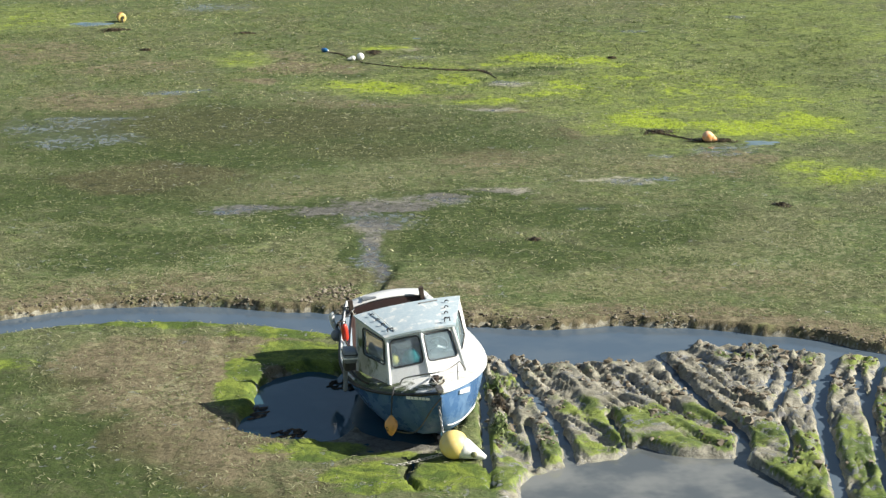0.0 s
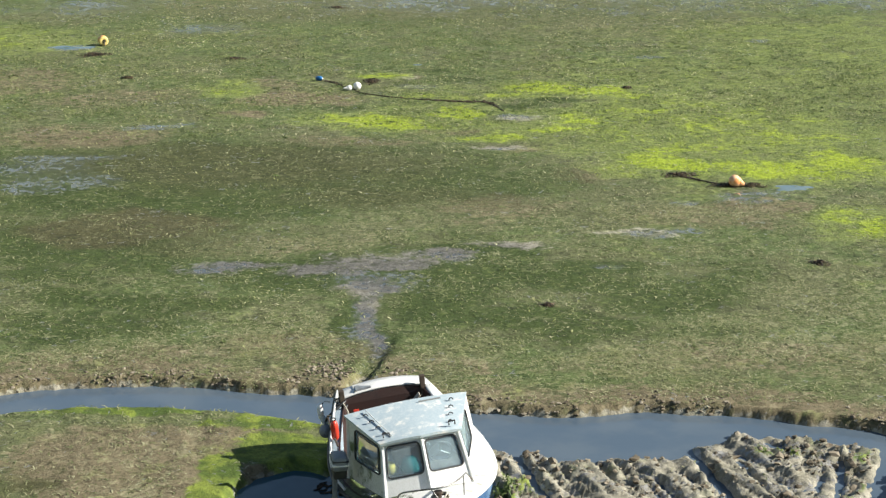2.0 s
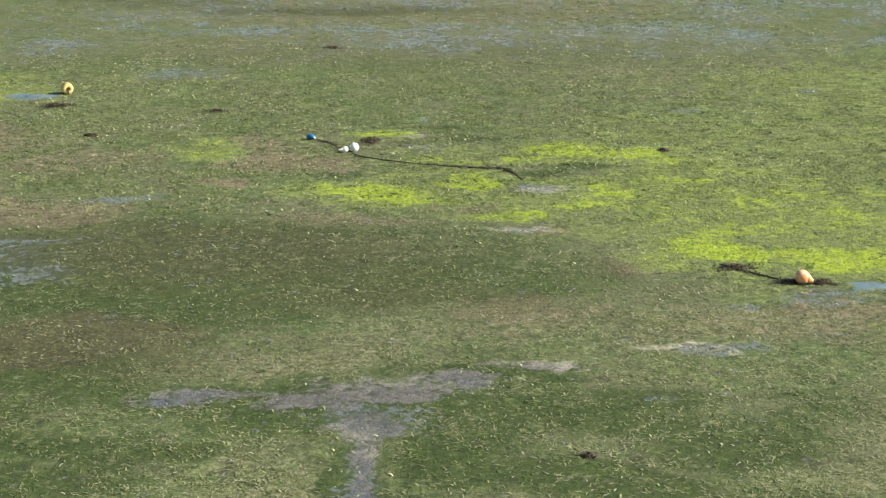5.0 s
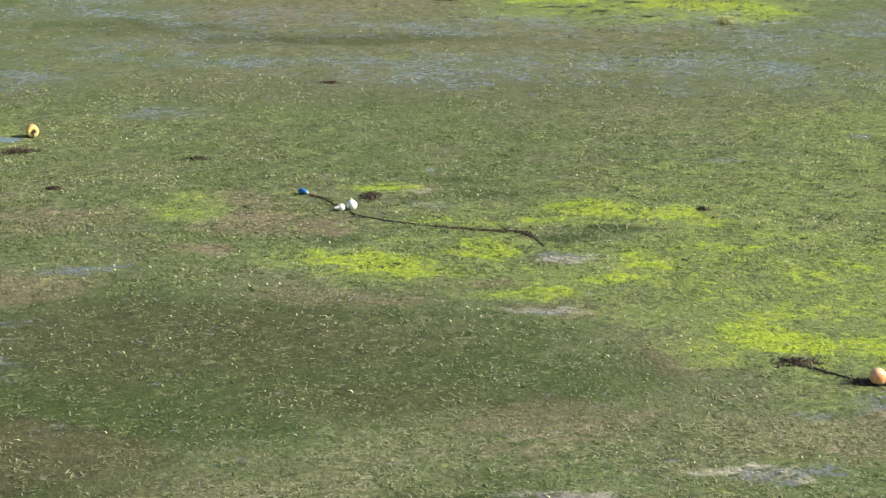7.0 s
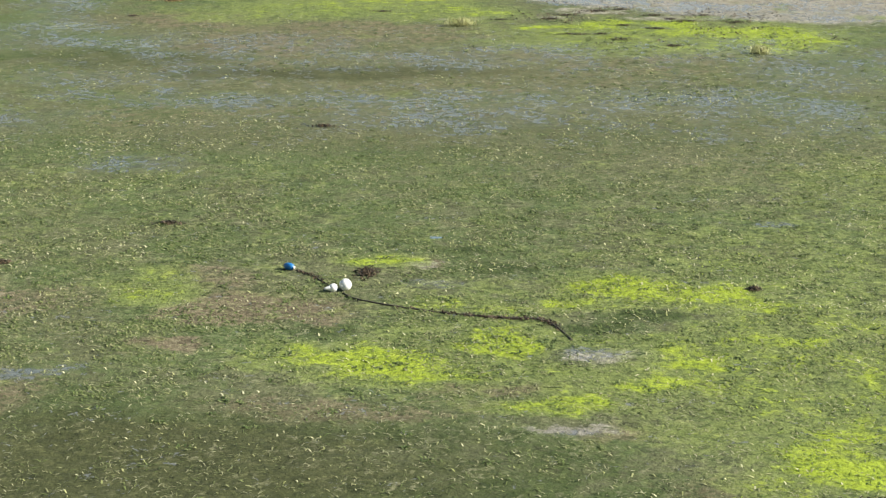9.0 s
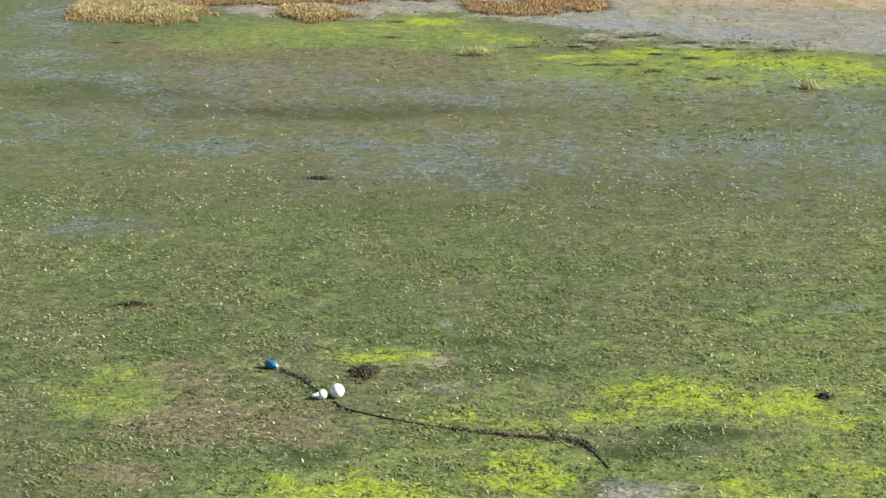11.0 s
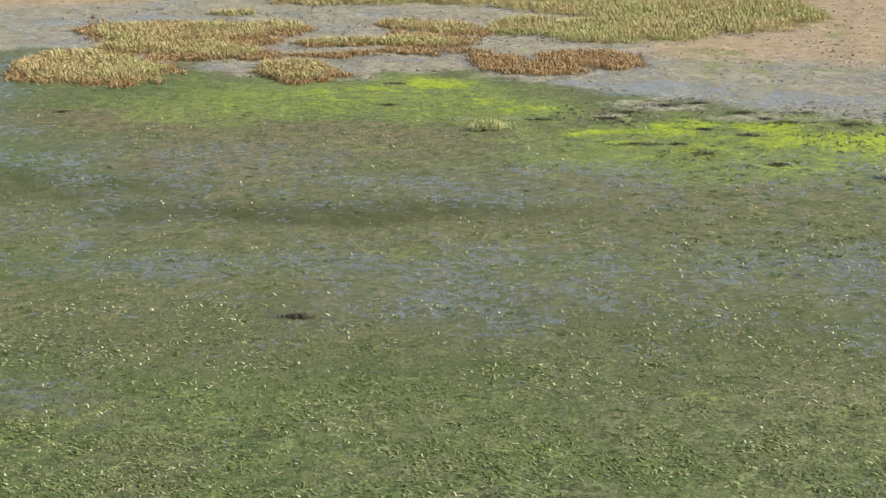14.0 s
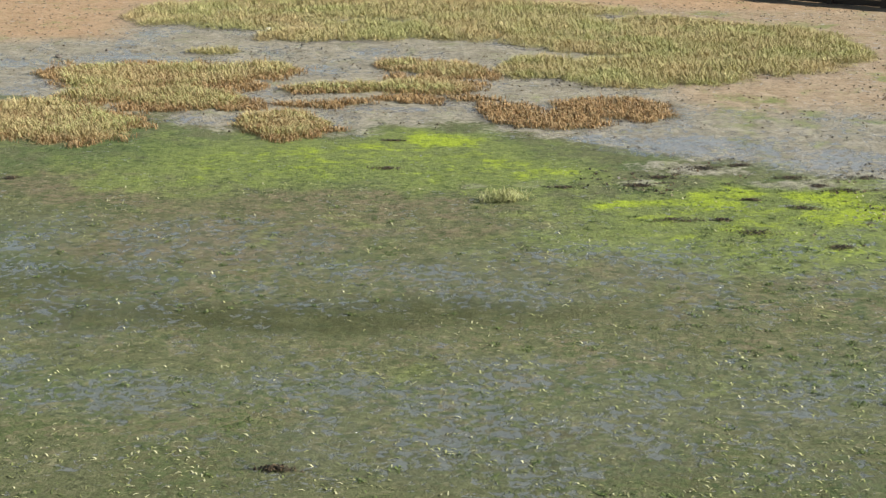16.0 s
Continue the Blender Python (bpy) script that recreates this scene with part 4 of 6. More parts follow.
def build_marsh():
    x, y, r = scatter(640000, -14, 16, 100, 128, 13)
    b = blobs(x, y, BEDS, 0.6)
    ragged = 0.30 * fbm(x * 1.6, y * 1.1, 4)
    keep = r.random(len(x)) < step(0.22, 0.50, b + ragged) * np.interp(y, [100, 112, 128], [1, 0.75, 0.5])
    x, y, b = x[keep], y[keep], b[keep]
    h = np.clip(0.13 + 0.06 * fbm(x * 0.5, y * 0.5, 3) + 0.06 * fbm(x * 2.5, y * 2.5, 2), 0.05, 0.32) * step(0.1, 0.7, b)
    blades("cordgrass", x, y, 0.19, 0.016, h, r, REED, "beds of straw-green cordgrass on the saltmarsh", "marsh grass", bend=-0.5)
    x, y, r = scatter(220000, -13, 10, 101, 114, 14)
    b = np.maximum(blobs(x, y, LOW_BEDS, 0.8), 0.75 * blobs(x, y, [(p, q, 1.25 * u, 1.3 * v, w) for p, q, u, v, w in BEDS_FRONT], 1.0))
    keep = r.random(len(x)) < step(0.25, 0.60, b + 0.35 * fbm(x * 1.5, y * 1.0, 4)) * 0.8
    x, y = x[keep], y[keep]
    blades("brown_cordgrass", x, y, 0.12, 0.021, 0.10, r, REED_BROWN, "low brown dying marsh grass on wet mud", "marsh grass", bend=-0.2)


build_weed()
build_tufts()
build_marsh()


# ---- shapes ----
def tube(pts, radius, sides=7, closed=False, bm=None, radii=None):
    """A round rod along a line of points."""
    bm = bm or bmesh.new()
    pts = [Vector(p) for p in pts]
    rings = []
    n = len(pts)
    for i, p in enumerate(pts):
        a, b = pts[(i - 1) % n if closed else max(i - 1, 0)], pts[(i + 1) % n if closed else min(i + 1, n - 1)]
        d = (b - a).normalized()
        s = d.cross(Vector((0, 0, 1)))
        s = s.normalized() if s.length > 0.05 else d.cross(Vector((1, 0, 0))).normalized()
        t = d.cross(s)
        r = radii[i] if radii else radius
        rings.append([bm.verts.new(p + (s * math.cos(k * math.tau / sides) + t * math.sin(k * math.tau / sides)) * r) for k in range(sides)])
    for i in range(n if closed else n - 1):
        a, b = rings[i], rings[(i + 1) % n]
        for k in range(sides):
            bm.faces.new((a[k], a[(k + 1) % sides], b[(k + 1) % sides], b[k]))
    if not closed:
        bm.faces.new(rings[0][::-1])
        bm.faces.new(rings[-1])
    return bm


def arc(pts, steps=6):
    """A smooth line through a few points."""
    pts = [Vector(p) for p in pts]
    out = []
    for i in range(len(pts) - 1):
        p0, p1, p2, p3 = pts[max(i - 1, 0)], pts[i], pts[i + 1], pts[min(i + 2, len(pts) - 1)]
        for k in range(steps):
            t = k / steps
            out.append(0.5 * ((2 * p1) + (p2 - p0) * t + (2 * p0 - 5 * p1 + 4 * p2 - p3) * t * t + (3 * p1 - p0 - 3 * p2 + p3) * t**3))
    return out + [pts[-1]]


def spun(profile, sides=20, bm=None, m=None):
    """A turned solid round z; profile of (radius, height) from the bottom up."""
    bm = bm or bmesh.new()
    m = m or Matrix.Identity(4)
    rings = []
    for r, z in profile:
        if r < 1e-4:
            rings.append([bm.verts.new(m @ Vector((0, 0, z)))])
        else:
            rings.append([bm.verts.new(m @ Vector((r * math.cos(k * math.tau / sides), r * math.sin(k * math.tau / sides), z))) for k in range(sides)])
    for a, b in zip(rings, rings[1:]):
        for k in range(sides):
            q = (k + 1) % sides
            if len(a) == 1:
                bm.faces.new((a[0], b[q], b[k]))
            elif len(b) == 1:
                bm.faces.new((a[k], a[q], b[0]))
            else:
                bm.faces.new((a[k], a[q], b[q], b[k]))
    for ring, flip in ((rings[0], True), (rings[-1], False)):
        if len(ring) > 1:
            bm.faces.new(ring[::-1] if flip else ring)
    return bm


def box(size, at=(0, 0, 0), bevel=0.0, bm=None, m=None):
    """A box with eased edges, centred at a point."""
    own = bmesh.new()
    bmesh.ops.create_cube(own, size=1.0, matrix=Matrix.Translation(at) @ Matrix.Diagonal((*size, 1)))
    if bevel:
        bmesh.ops.bevel(own, geom=own.edges[:], offset=bevel, segments=2, profile=0.6, affect="EDGES")
    if m:
        own.transform(m)
    if bm is None:
        return own
    me = bpy.data.meshes.new("tmp")
    own.to_mesh(me)
    own.free()
    bm.from_mesh(me)
    bpy.data.meshes.remove(me)
    return bm


def sheet(rows, thick=0.0):
    """A skin through rows of points, with a thickness downwards."""
    bm = bmesh.new()
    g = [[bm.verts.new(p) for p in row] for row in rows]
    for a, b in zip(g, g[1:]):
        for k in range(len(a) - 1):
            bm.faces.new((a[k], a[k + 1], b[k + 1], b[k]))
    if thick:
        bmesh.ops.recalc_face_normals(bm, faces=bm.faces)
        bmesh.ops.solidify(bm, geom=bm.faces[:], thickness=thick)
    return bm


def window_ring(l, r, b, t, soft=0.1, n=5):
    """A rounded opening in the unit square, and where each point meets the border."""
    inner, outer = [], []
    for cx, cy, a0, ox, oy in ((r - soft, b + soft, -90, 1, 0), (r - soft, t - soft, 0, 1, 1), (l + soft, t - soft, 90, 0, 1), (l + soft, b + soft, 180, 0, 0)):
        for k in range(n):
            a = radians(a0 + 90 * k / (n - 1))
            p = (cx + soft * math.cos(a), cy + soft * math.sin(a))
            inner.append(p)
            if k == 0:
                outer.append((p[0], oy) if a0 in (-90, 90) else (ox, p[1]))
            elif k == n - 1:
                outer.append((ox, p[1]) if a0 in (-90, 90) else (p[0], oy))
            else:
                outer.append((ox, oy))
    return inner, outer


def quad_point(q, s, t):
    return (q[0] * (1 - s) + q[1] * s) * (1 - t) + (q[3] * (1 - s) + q[2] * s) * t


def glazed_panel(parent, quad, hole, thick, material, tinted=GLASS):
    """A wall panel with one glazed opening: corners bottom left, bottom right, top right, top left."""
    q = [Vector(p) for p in quad]
    nrm = (q[1] - q[0]).cross(q[3] - q[0]).normalized()
    inner, outer = window_ring(*hole)
    bm = bmesh.new()
    rings = []
    for ring, off in ((outer, 0), (inner, 0), (inner, -thick), (outer, -thick)):
        rings.append([bm.verts.new(quad_point(q, *p) + nrm * off) for p in ring])
    n = len(inner)
    for a, b in ((0, 1), (1, 2), (2, 3), (3, 0)):
        for k in range(n):
            j = (k + 1) % n
            bm.faces.new((rings[a][k], rings[a][j], rings[b][j], rings[b][k]))
    bmesh.ops.remove_doubles(bm, verts=bm.verts, dist=0.0005)
    wall = part("cabin_wall", bm, material, parent)
    edge = [quad_point(q, *p) + nrm * 0.004 for p in inner]
    win = part("window", tube(edge, 0.013, 6, True), BLACK, wall, "black rubber window gasket")
    pane = bmesh.new()
    f = pane.faces.new([pane.verts.new(quad_point(q, *p) - nrm * thick * 0.4) for p in inner])
    ext = bmesh.ops.extrude_face_region(pane, geom=[f])
    bmesh.ops.translate(pane, vec=-nrm * 0.005, verts=[v for v in ext["geom"] if isinstance(v, bmesh.types.BMVert)])
    glass = part("pane", pane, tinted, wall, "tinted window glass, partly diffuse in place of sky reflection")
    glass.visible_shadow = False
    return wall


# ---- the boat ----
BOAT = Matrix.Translation((0.796, 30.095, -0.066)) @ Matrix.Rotation(radians(11.2), 4, "Z") @ Matrix.Rotation(radians(1.2), 4, "X") @ Matrix.Rotation(radians(-7.0), 4, "Y")
STATION = [0, 0.12, 0.3, 0.6, 0.9, 1.3, 1.8, 2.4, 3.0, 3.6, 4.2, 4.6, 5.0]
BEAM = [0.015, 0.16, 0.36, 0.62, 0.82, 1.01, 1.15, 1.22, 1.20, 1.10, 0.95, 0.84, 0.72]
SHEER = [1.12, 1.09, 1.05, 0.99, 0.94, 0.88, 0.82, 0.78, 0.78, 0.83, 0.93, 1.02, 1.10]
KEEL = [1.06, 0.72, 0.38, 0.12, 0.04, 0.0, 0.0, 0.0, 0.0, 0.02, 0.04, 0.06, 0.08]


def smooth_at(v, table):
    """A smooth value along the hull."""
    return sum(float(np.interp(v + d, STATION, table)) for d in (-0.12, 0, 0.12)) / 3 if 0.35 < v < 4.8 else float(np.interp(v, STATION, table))


def beam(v):
    return smooth_at(v, BEAM)


def sheer(v):
    return smooth_at(v, SHEER)


def section(v, s, side, inset=0.0):
    """A point of the hull's skin: s runs from the keel to the sheer."""
    b, top, k = max(beam(v) - inset, 0.01), sheer(v), smooth_at(v, KEEL)
    bow = np.interp(v, [0, 1.2], [0.0, 1.0])
    return Vector((side * b * s ** (0.56 - 0.30 * bow), v, k + (top - k) * s ** (0.98 + 0.37 * bow)))


def boat_words(parent, text_bars, at, turn, high, material):
    """Lettering that cannot be read, as bars."""
    bm = bmesh.new()
    x = 0.0
    for w in text_bars:
        box((w, 0.004, high), (x + w / 2, 0, 0), bm=bm)
        x += w + high * 0.22
    bm.transform(Matrix.Translation((-x / 2, 0, 0)))
    bm.transform(Matrix.Translation(at) @ turn)
    return part("name_lettering", bm, material, parent, "small white lettering bars")


def build_boat():
    boat = thing("cabin_boat", BOAT, "small weathered blue and white cabin fishing boat aground", "boat")
    vs = [0, 0.04, 0.09, 0.16, 0.24, 0.34, 0.46, 0.6, 0.76, 0.95] + [1.2 + 0.24 * i for i in range(16)] + [5.0]
    ss = [0, 0.07] + [0.07 + 0.93 * i / 13 for i in range(1, 14)]
    for name, lo, hi, mat, lab in (("hull", 1, 14, BLUE, "blue painted hull"), ("hull_bottom", 0, 1, WHITE, "pale bottom paint")):
        bm = bmesh.new()
        for side in (-1, 1):
            span = [v for v in vs if v > 0.7] if lo == 0 else vs
            g = [[bm.verts.new(section(v, s, side)) for s in ss[lo:hi + 1]] for v in span]
            for a, b in zip(g, g[1:]):
                for k in range(len(a) - 1):
                    bm.faces.new((a[k], a[k + 1], b[k + 1], b[k]))
            if lo:
                front = [[bm.verts.new(section(v, q, side)) for q in ss[:2]] for v in vs if v < 1.0]
                for a, b in zip(front, front[1:]):
                    bm.faces.new((a[0], a[1], b[1], b[0]))
        bmesh.ops.remove_doubles(bm, verts=bm.verts, dist=0.002)
        part(name, bm, mat, boat, lab, True)
    bm = bmesh.new()
    ring = [section(5.0, s, -1) for s in ss[::-1]] + [section(5.0, s, 1) for s in ss[1:]]
    crown = [Vector((u, 5.0, sheer(5.0) + 0.10 * (1 - (u / 0.72) ** 2))) for u in (0.5, 0.25, 0, -0.25, -0.5)]
    f = bm.faces.new([bm.verts.new(p) for p in ring + crown])
    ext = bmesh.ops.extrude_face_region(bm, geom=[f])
    bmesh.ops.translate(bm, vec=(0, -0.04, 0), verts=[v for v in ext["geom"] if isinstance(v, bmesh.types.BMVert)])
    part("transom", bm, WHITE, boat, "white transom")

    # decks
    def deck_row(v, inner, lift, n=9):
        b = beam(v) - 0.005
        return [Vector((u, v, sheer(v) + 0.012 + lift * (1 - (u / max(b, 0.05)) ** 2))) for u in np.linspace(inner, b, n)]
    rows = []
    for v in [0.0, 0.08, 0.2, 0.35, 0.5, 0.7, 0.9, 1.1, 1.3]:
        right = deck_row(v, 0.0, 0.10 * min(1, v / 0.8))
        rows.append([Vector((-p.x, p.y, p.z)) for p in right[:0:-1]] + right)
    part("foredeck", sheet(rows, 0.03), SLIMED_DECK, boat, "white foredeck grown with green slime", True)
    for side in (-1, 1):
        rows = []
        for v in np.linspace(1.3, 4.72, 14):
            inner = np.interp(v, [1.3, 2.35, 2.6, 4.72], [0.66, 0.98, beam(2.6) - 0.17, beam(4.72) - 0.12])
            rows.append([Vector((side * p.x, p.y, p.z)) for p in deck_row(v, inner, 0.0, 4)])
            if side > 0:
                for k, up in enumerate((0.10, 0.06, 0.025, 0)):
                    rows[-1][k].z += up * np.interp(v, [1.3, 2.3, 2.9], [1, 1, 0.3])
        if side > 0:
            part("side_deck", sheet(rows, 0.03), WHITE, boat, "white side deck", True)
        else:
            part("side_deck", sheet(rows[:7], 0.03), SLIMED_DECK, boat, "side deck with green slime", True)
            part("side_deck", sheet(rows[6:], 0.03), SIDEGREY, boat, "blue-grey painted side deck", True)
    rows = []
    for v in (4.76, 4.84, 4.92, 5.02):
        right = deck_row(v, 0.0, 0.10)
        rows.append([Vector((-p.x, p.y, p.z)) for p in right[:0:-1]] + right)
    part("aft_deck", sheet(rows, 0.03), WHITE, boat, "white aft deck", True)
    hatch = part("hatch", box((0.26, 0.20, 0.03), (-0.30, 4.89, 1.165), 0.008), GREY, boat, "blue-grey hatch in the aft deck")
    part("hatch_rim", tube([(-0.44, 4.78, 1.14), (-0.16, 4.78, 1.16), (-0.16, 4.99, 1.19), (-0.44, 4.99, 1.175)], 0.012, 6, True), WHITE, hatch)
    for side in (-1, 1):
        line = [section(v, 1.0, side) + Vector((side * 0.012, 0, -0.02)) for v in np.linspace(0.0, 5.0, 40)]
        part("rubbing_strake", tube(line, 0.028, 8), BLACK if side < 0 else WHITE, boat, "dark rubbing strake" if side < 0 else "white rubbing strake", True)
        if side < 0:
            line = [section(v, 1.0, side) + Vector((-side * 0.02, 0, 0.035)) for v in np.linspace(1.9, 5.0, 26)]
            part("toe_rail", tube(line, 0.022, 6), WHITE, boat, "", True)
    part("stem_band", tube([Vector((0, v - 0.012, smooth_at(v, KEEL))) for v in (0.0, 0.05, 0.12, 0.2, 0.3, 0.42, 0.6, 0.8)], 0.018, 6), BLUE, boat)
    line = [section(v, float(np.interp(v, [0.35, 0.6, 1.3, 3.0], [0.05, 0.2, 0.36, 0.40])), 1) + Vector((0.004, 0, 0)) for v in np.linspace(0.35, 3.6, 30)]
    part("boot_stripe", tube(line, 0.016, 6), WHITE, boat, "thin white boot stripe", True)
    part("keel", box((0.09, 4.2, 0.14), (0, 2.75, -0.04), 0.02), BLACK, boat)

    # cockpit and the inside of the cabin
    for side in (-1, 1):
        rows = []
        for v in np.linspace(1.5, 4.74, 12):
            gap = 0.16 if v > 2.5 else 0.10
            rows.append([Vector((side * (beam(v) - gap), v, sheer(v) + 0.03))] + [section(v, q, side, gap) for q in (0.8, 0.62, 0.45)])
        part("cockpit_side", sheet(rows, 0.015), MAROON, boat, "dark red cockpit lining")
    rows = [[Vector((u * (beam(v) - 0.2), v, 0.37)) for u in (-1, -0.5, 0, 0.5, 1)] for v in np.linspace(1.5, 4.72, 9)]
    part("cockpit_sole", sheet(rows, 0.02), WOOD, boat)
    bm = sheet([[Vector((u * (beam(4.72) - 0.10), 4.71, z)) for u in (-1, -0.5, 0, 0.5, 1)] for z in (0.37, 0.7, 1.0)] + [[Vector((u * (beam(4.76) - 0.06), 4.73, 1.055 + 0.09 * (1 - u * u))) for u in (-1, -0.5, 0, 0.5, 1)]], 0.02)
    part("aft_bulkhead", bm, MAROON, boat, "dark red bulkhead below the aft deck")
    # red block added where an orange reflection falls in the cockpit, no lamp
    part("red_block", box((0.09, 0.03, 0.06), (-0.48, 4.63, 0.88), 0.008), RED, boat, "small red block standing for an orange reflection on the bulkhead")
    part("engine_box", box((0.62, 0.8, 0.42), (0.1, 3.55, 0.58), 0.02), WOOD, boat, "dark wooden engine box")
    part("dashboard", box((1.15, 0.28, 0.30), (0, 1.55, 0.98), 0.02), WOOD, boat, "dark wooden dashboard")
    part("helm_seat", box((0.42, 0.40, 0.5), (0.35, 2.2, 0.62), 0.04), GREY, boat)
    ring = [Vector((0.34 + 0.17 * math.cos(a), 1.76 - 0.05 * math.sin(a), 1.22 + 0.17 * math.sin(a))) for a in np.linspace(0, math.tau, 17)[:-1]]
    wheel = part("steering_wheel", tube(ring, 0.014, 6, True), BLACK, boat)
    for a in (90, 210, 330):
        part("spoke", tube([(0.34, 1.76, 1.22), (0.34 + 0.17 * math.cos(radians(a)), 1.76 - 0.05 * math.sin(radians(a)), 1.22 + 0.17 * math.sin(radians(a)))], 0.01, 5), STEEL, wheel)

    # the cabin
    fb, ft = (0.66, 1.04), (0.565, 1.36)
    bb, bt = (1.00, 2.36), (0.895, 2.30)
    zb, zt, zbb, zbt = sheer(1.0) + 0.05, 1.70, sheer(2.3) + 0.02, 1.79
    cb, ct = Vector((0, 0.90, sheer(0.9) + 0.09)), Vector((0, 1.28, 1.735))
    # panels are named by their corners seen from outside
    glazed_panel(boat, [(-fb[0], fb[1], zb), cb, ct, (-ft[0], ft[1], zt)], (0.09, 0.93, 0.34, 0.92, 0.10), 0.035, WHITE)
    glazed_panel(boat, [cb, (fb[0], fb[1], zb), (ft[0], ft[1], zt), ct], (0.07, 0.91, 0.34, 0.92, 0.10), 0.035, WHITE)
    glazed_panel(boat, [(-bb[0], bb[1], zbb), (-fb[0], fb[1], zb), (-ft[0], ft[1], zt), (-bt[0], bt[1], zbt)], (0.20, 0.90, 0.38, 0.90, 0.07), 0.035, SLIMY)
    glazed_panel(boat, [(fb[0], fb[1], zb), (bb[0], bb[1], zbb), (bt[0], bt[1], zbt), (ft[0], ft[1], zt)], (0.10, 0.80, 0.38, 0.90, 0.07), 0.035, WHITE)
    part("centre_post", tube([cb + Vector((0, -0.005, 0)), ct + Vector((0, -0.005, 0))], 0.03, 8), WHITE, boat)
    for side in (-1, 1):
        part("corner_post", tube([(side * fb[0], fb[1], zb), (side * ft[0], ft[1], zt)], 0.028, 8), WHITE, boat)
        part("rear_post", tube([(side * bb[0], bb[1], zbb), (side * bt[0], bt[1], zbt)], 0.028, 8), WHITE, boat)
    rows = []
    for i in range(9):
        t = i / 8
        v0 = 1.27 + (2.36 - 1.27) * t
        hw = 0.61 + (0.945 - 0.61) * t
        rows.append([Vector((hw * s, v0 - 0.07 * (1 - abs(s)) * (1 - t), 1.735 + 0.09 * t + 0.05 * (1 - s * s))) for s in np.linspace(-1, 1, 13)])
    part("roof", sheet(rows, 0.04), ROOFPAINT, boat, "weathered pale blue cabin roof with peeling paint")
    for side in (-1, 1):
        strip = [(side * ((0.40 if side < 0 else 0.475) + 0.22 * t), 1.36 + 0.9 * t, 1.79 + 0.085 * t) for t in (0, 0.33, 0.66, 1)]
        rail = part("roof_batten", tube(strip, 0.008, 6), WHITE, boat) if side < 0 else boat
        for k in range(4):
            t = 0.12 + 0.24 * k
            c = Vector((side * (0.47 + 0.22 * t), 1.36 + 0.9 * t, 1.775 + 0.085 * t))
            loop = [c + Vector((0.032 * math.cos(a), 0.012 * math.sin(a), 0.030 * math.sin(a))) for a in np.linspace(0, math.pi, 9)]
            part("rod_holder", tube(loop, 0.009, 6), BLACK, rail, "small dark loop")
        c = Vector((side * 0.49, 1.33, 1.80))
        part("lamp_bracket", tube([c + Vector((-0.045, 0, 0)), c + Vector((-0.045, 0, 0.06)), c + Vector((0.045, 0, 0.06)), c + Vector((0.045, 0, 0))], 0.012, 6), BLACK, boat)
    part("roof_rod", tube([(0.18, 2.22, 1.875), (0.52, 2.25, 1.86)], 0.012, 6), STEEL, boat)

    # rails, posts and fittings
    hoop = arc([(-0.52, 0.86, 1.02), (-0.47, 0.66, 1.20), (-0.22, 0.36, 1.33), (0.02, 0.24, 1.37), (0.26, 0.38, 1.34), (0.50, 0.70, 1.30)])
    rail = part("bow_rail", tube(hoop, 0.013, 6), STEEL, boat, "thin dull steel bow rail", True)
    part("stanchion", tube([(-0.10, 0.30, 1.35), (0.02, 0.20, 1.13)], 0.011, 6), STEEL, rail)
    part("stanchion", tube([(0.44, 0.60, 1.31), (0.40, 0.50, 1.06)], 0.011, 6), STEEL, rail)
    part("stanchion", tube([(0.50, 0.70, 1.30), (0.64, 0.98, 1.02)], 0.011, 6), STEEL, rail)
    for u, v in ((-0.68, 4.66), (0.66, 4.68)):
        part("post", box((0.085, 0.085, 0.34), (u, v, 1.10), 0.01), WOOD, boat, "dark timber mooring post")
    part("bow_roller", box((0.10, 0.22, 0.06), (0, 0.06, 1.15), 0.012), STEEL, boat)
    part("bitt", spun([(0.05, 1.08), (0.05, 1.2), (0.065, 1.22), (0.065, 1.25), (0, 1.26)], 12, m=Matrix.Translation((0, 0.34, 0.02))), WOOD, boat)
    turn = Matrix.Rotation(math.atan2(-0.62, 0.62) + radians(9), 4, "Z")
    p = section(0.27, 0.90, -1)
    boat_words(boat, [0.07, 0.05, 0.08, 0.04, 0.06, 0.07], p + Vector((-0.03, -0.03, -0.01)), turn, 0.05, BUOYWHITE)
    bm = bmesh.new()
    quad = [section(0.34, 0.78, 1), section(0.62, 0.78, 1), section(0.62, 0.87, 1), section(0.34, 0.87, 1)]
    f = bm.faces.new([bm.verts.new(q + Vector((0.02, -0.02, 0))) for q in quad])
    ext = bmesh.ops.extrude_face_region(bm, geom=[f])
    bmesh.ops.translate(bm, vec=(-0.018, 0.014, 0), verts=[v for v in ext["geom"] if isinstance(v, bmesh.types.BMVert)])
    part("number_plate_panel", bm, WHITE, boat, "blank white panel on the bow")
    return boat


def on_boat(x, y, z, m=None):
    return BOAT @ Matrix.Translation((x, y, z)) @ (m or Matrix.Identity(4))


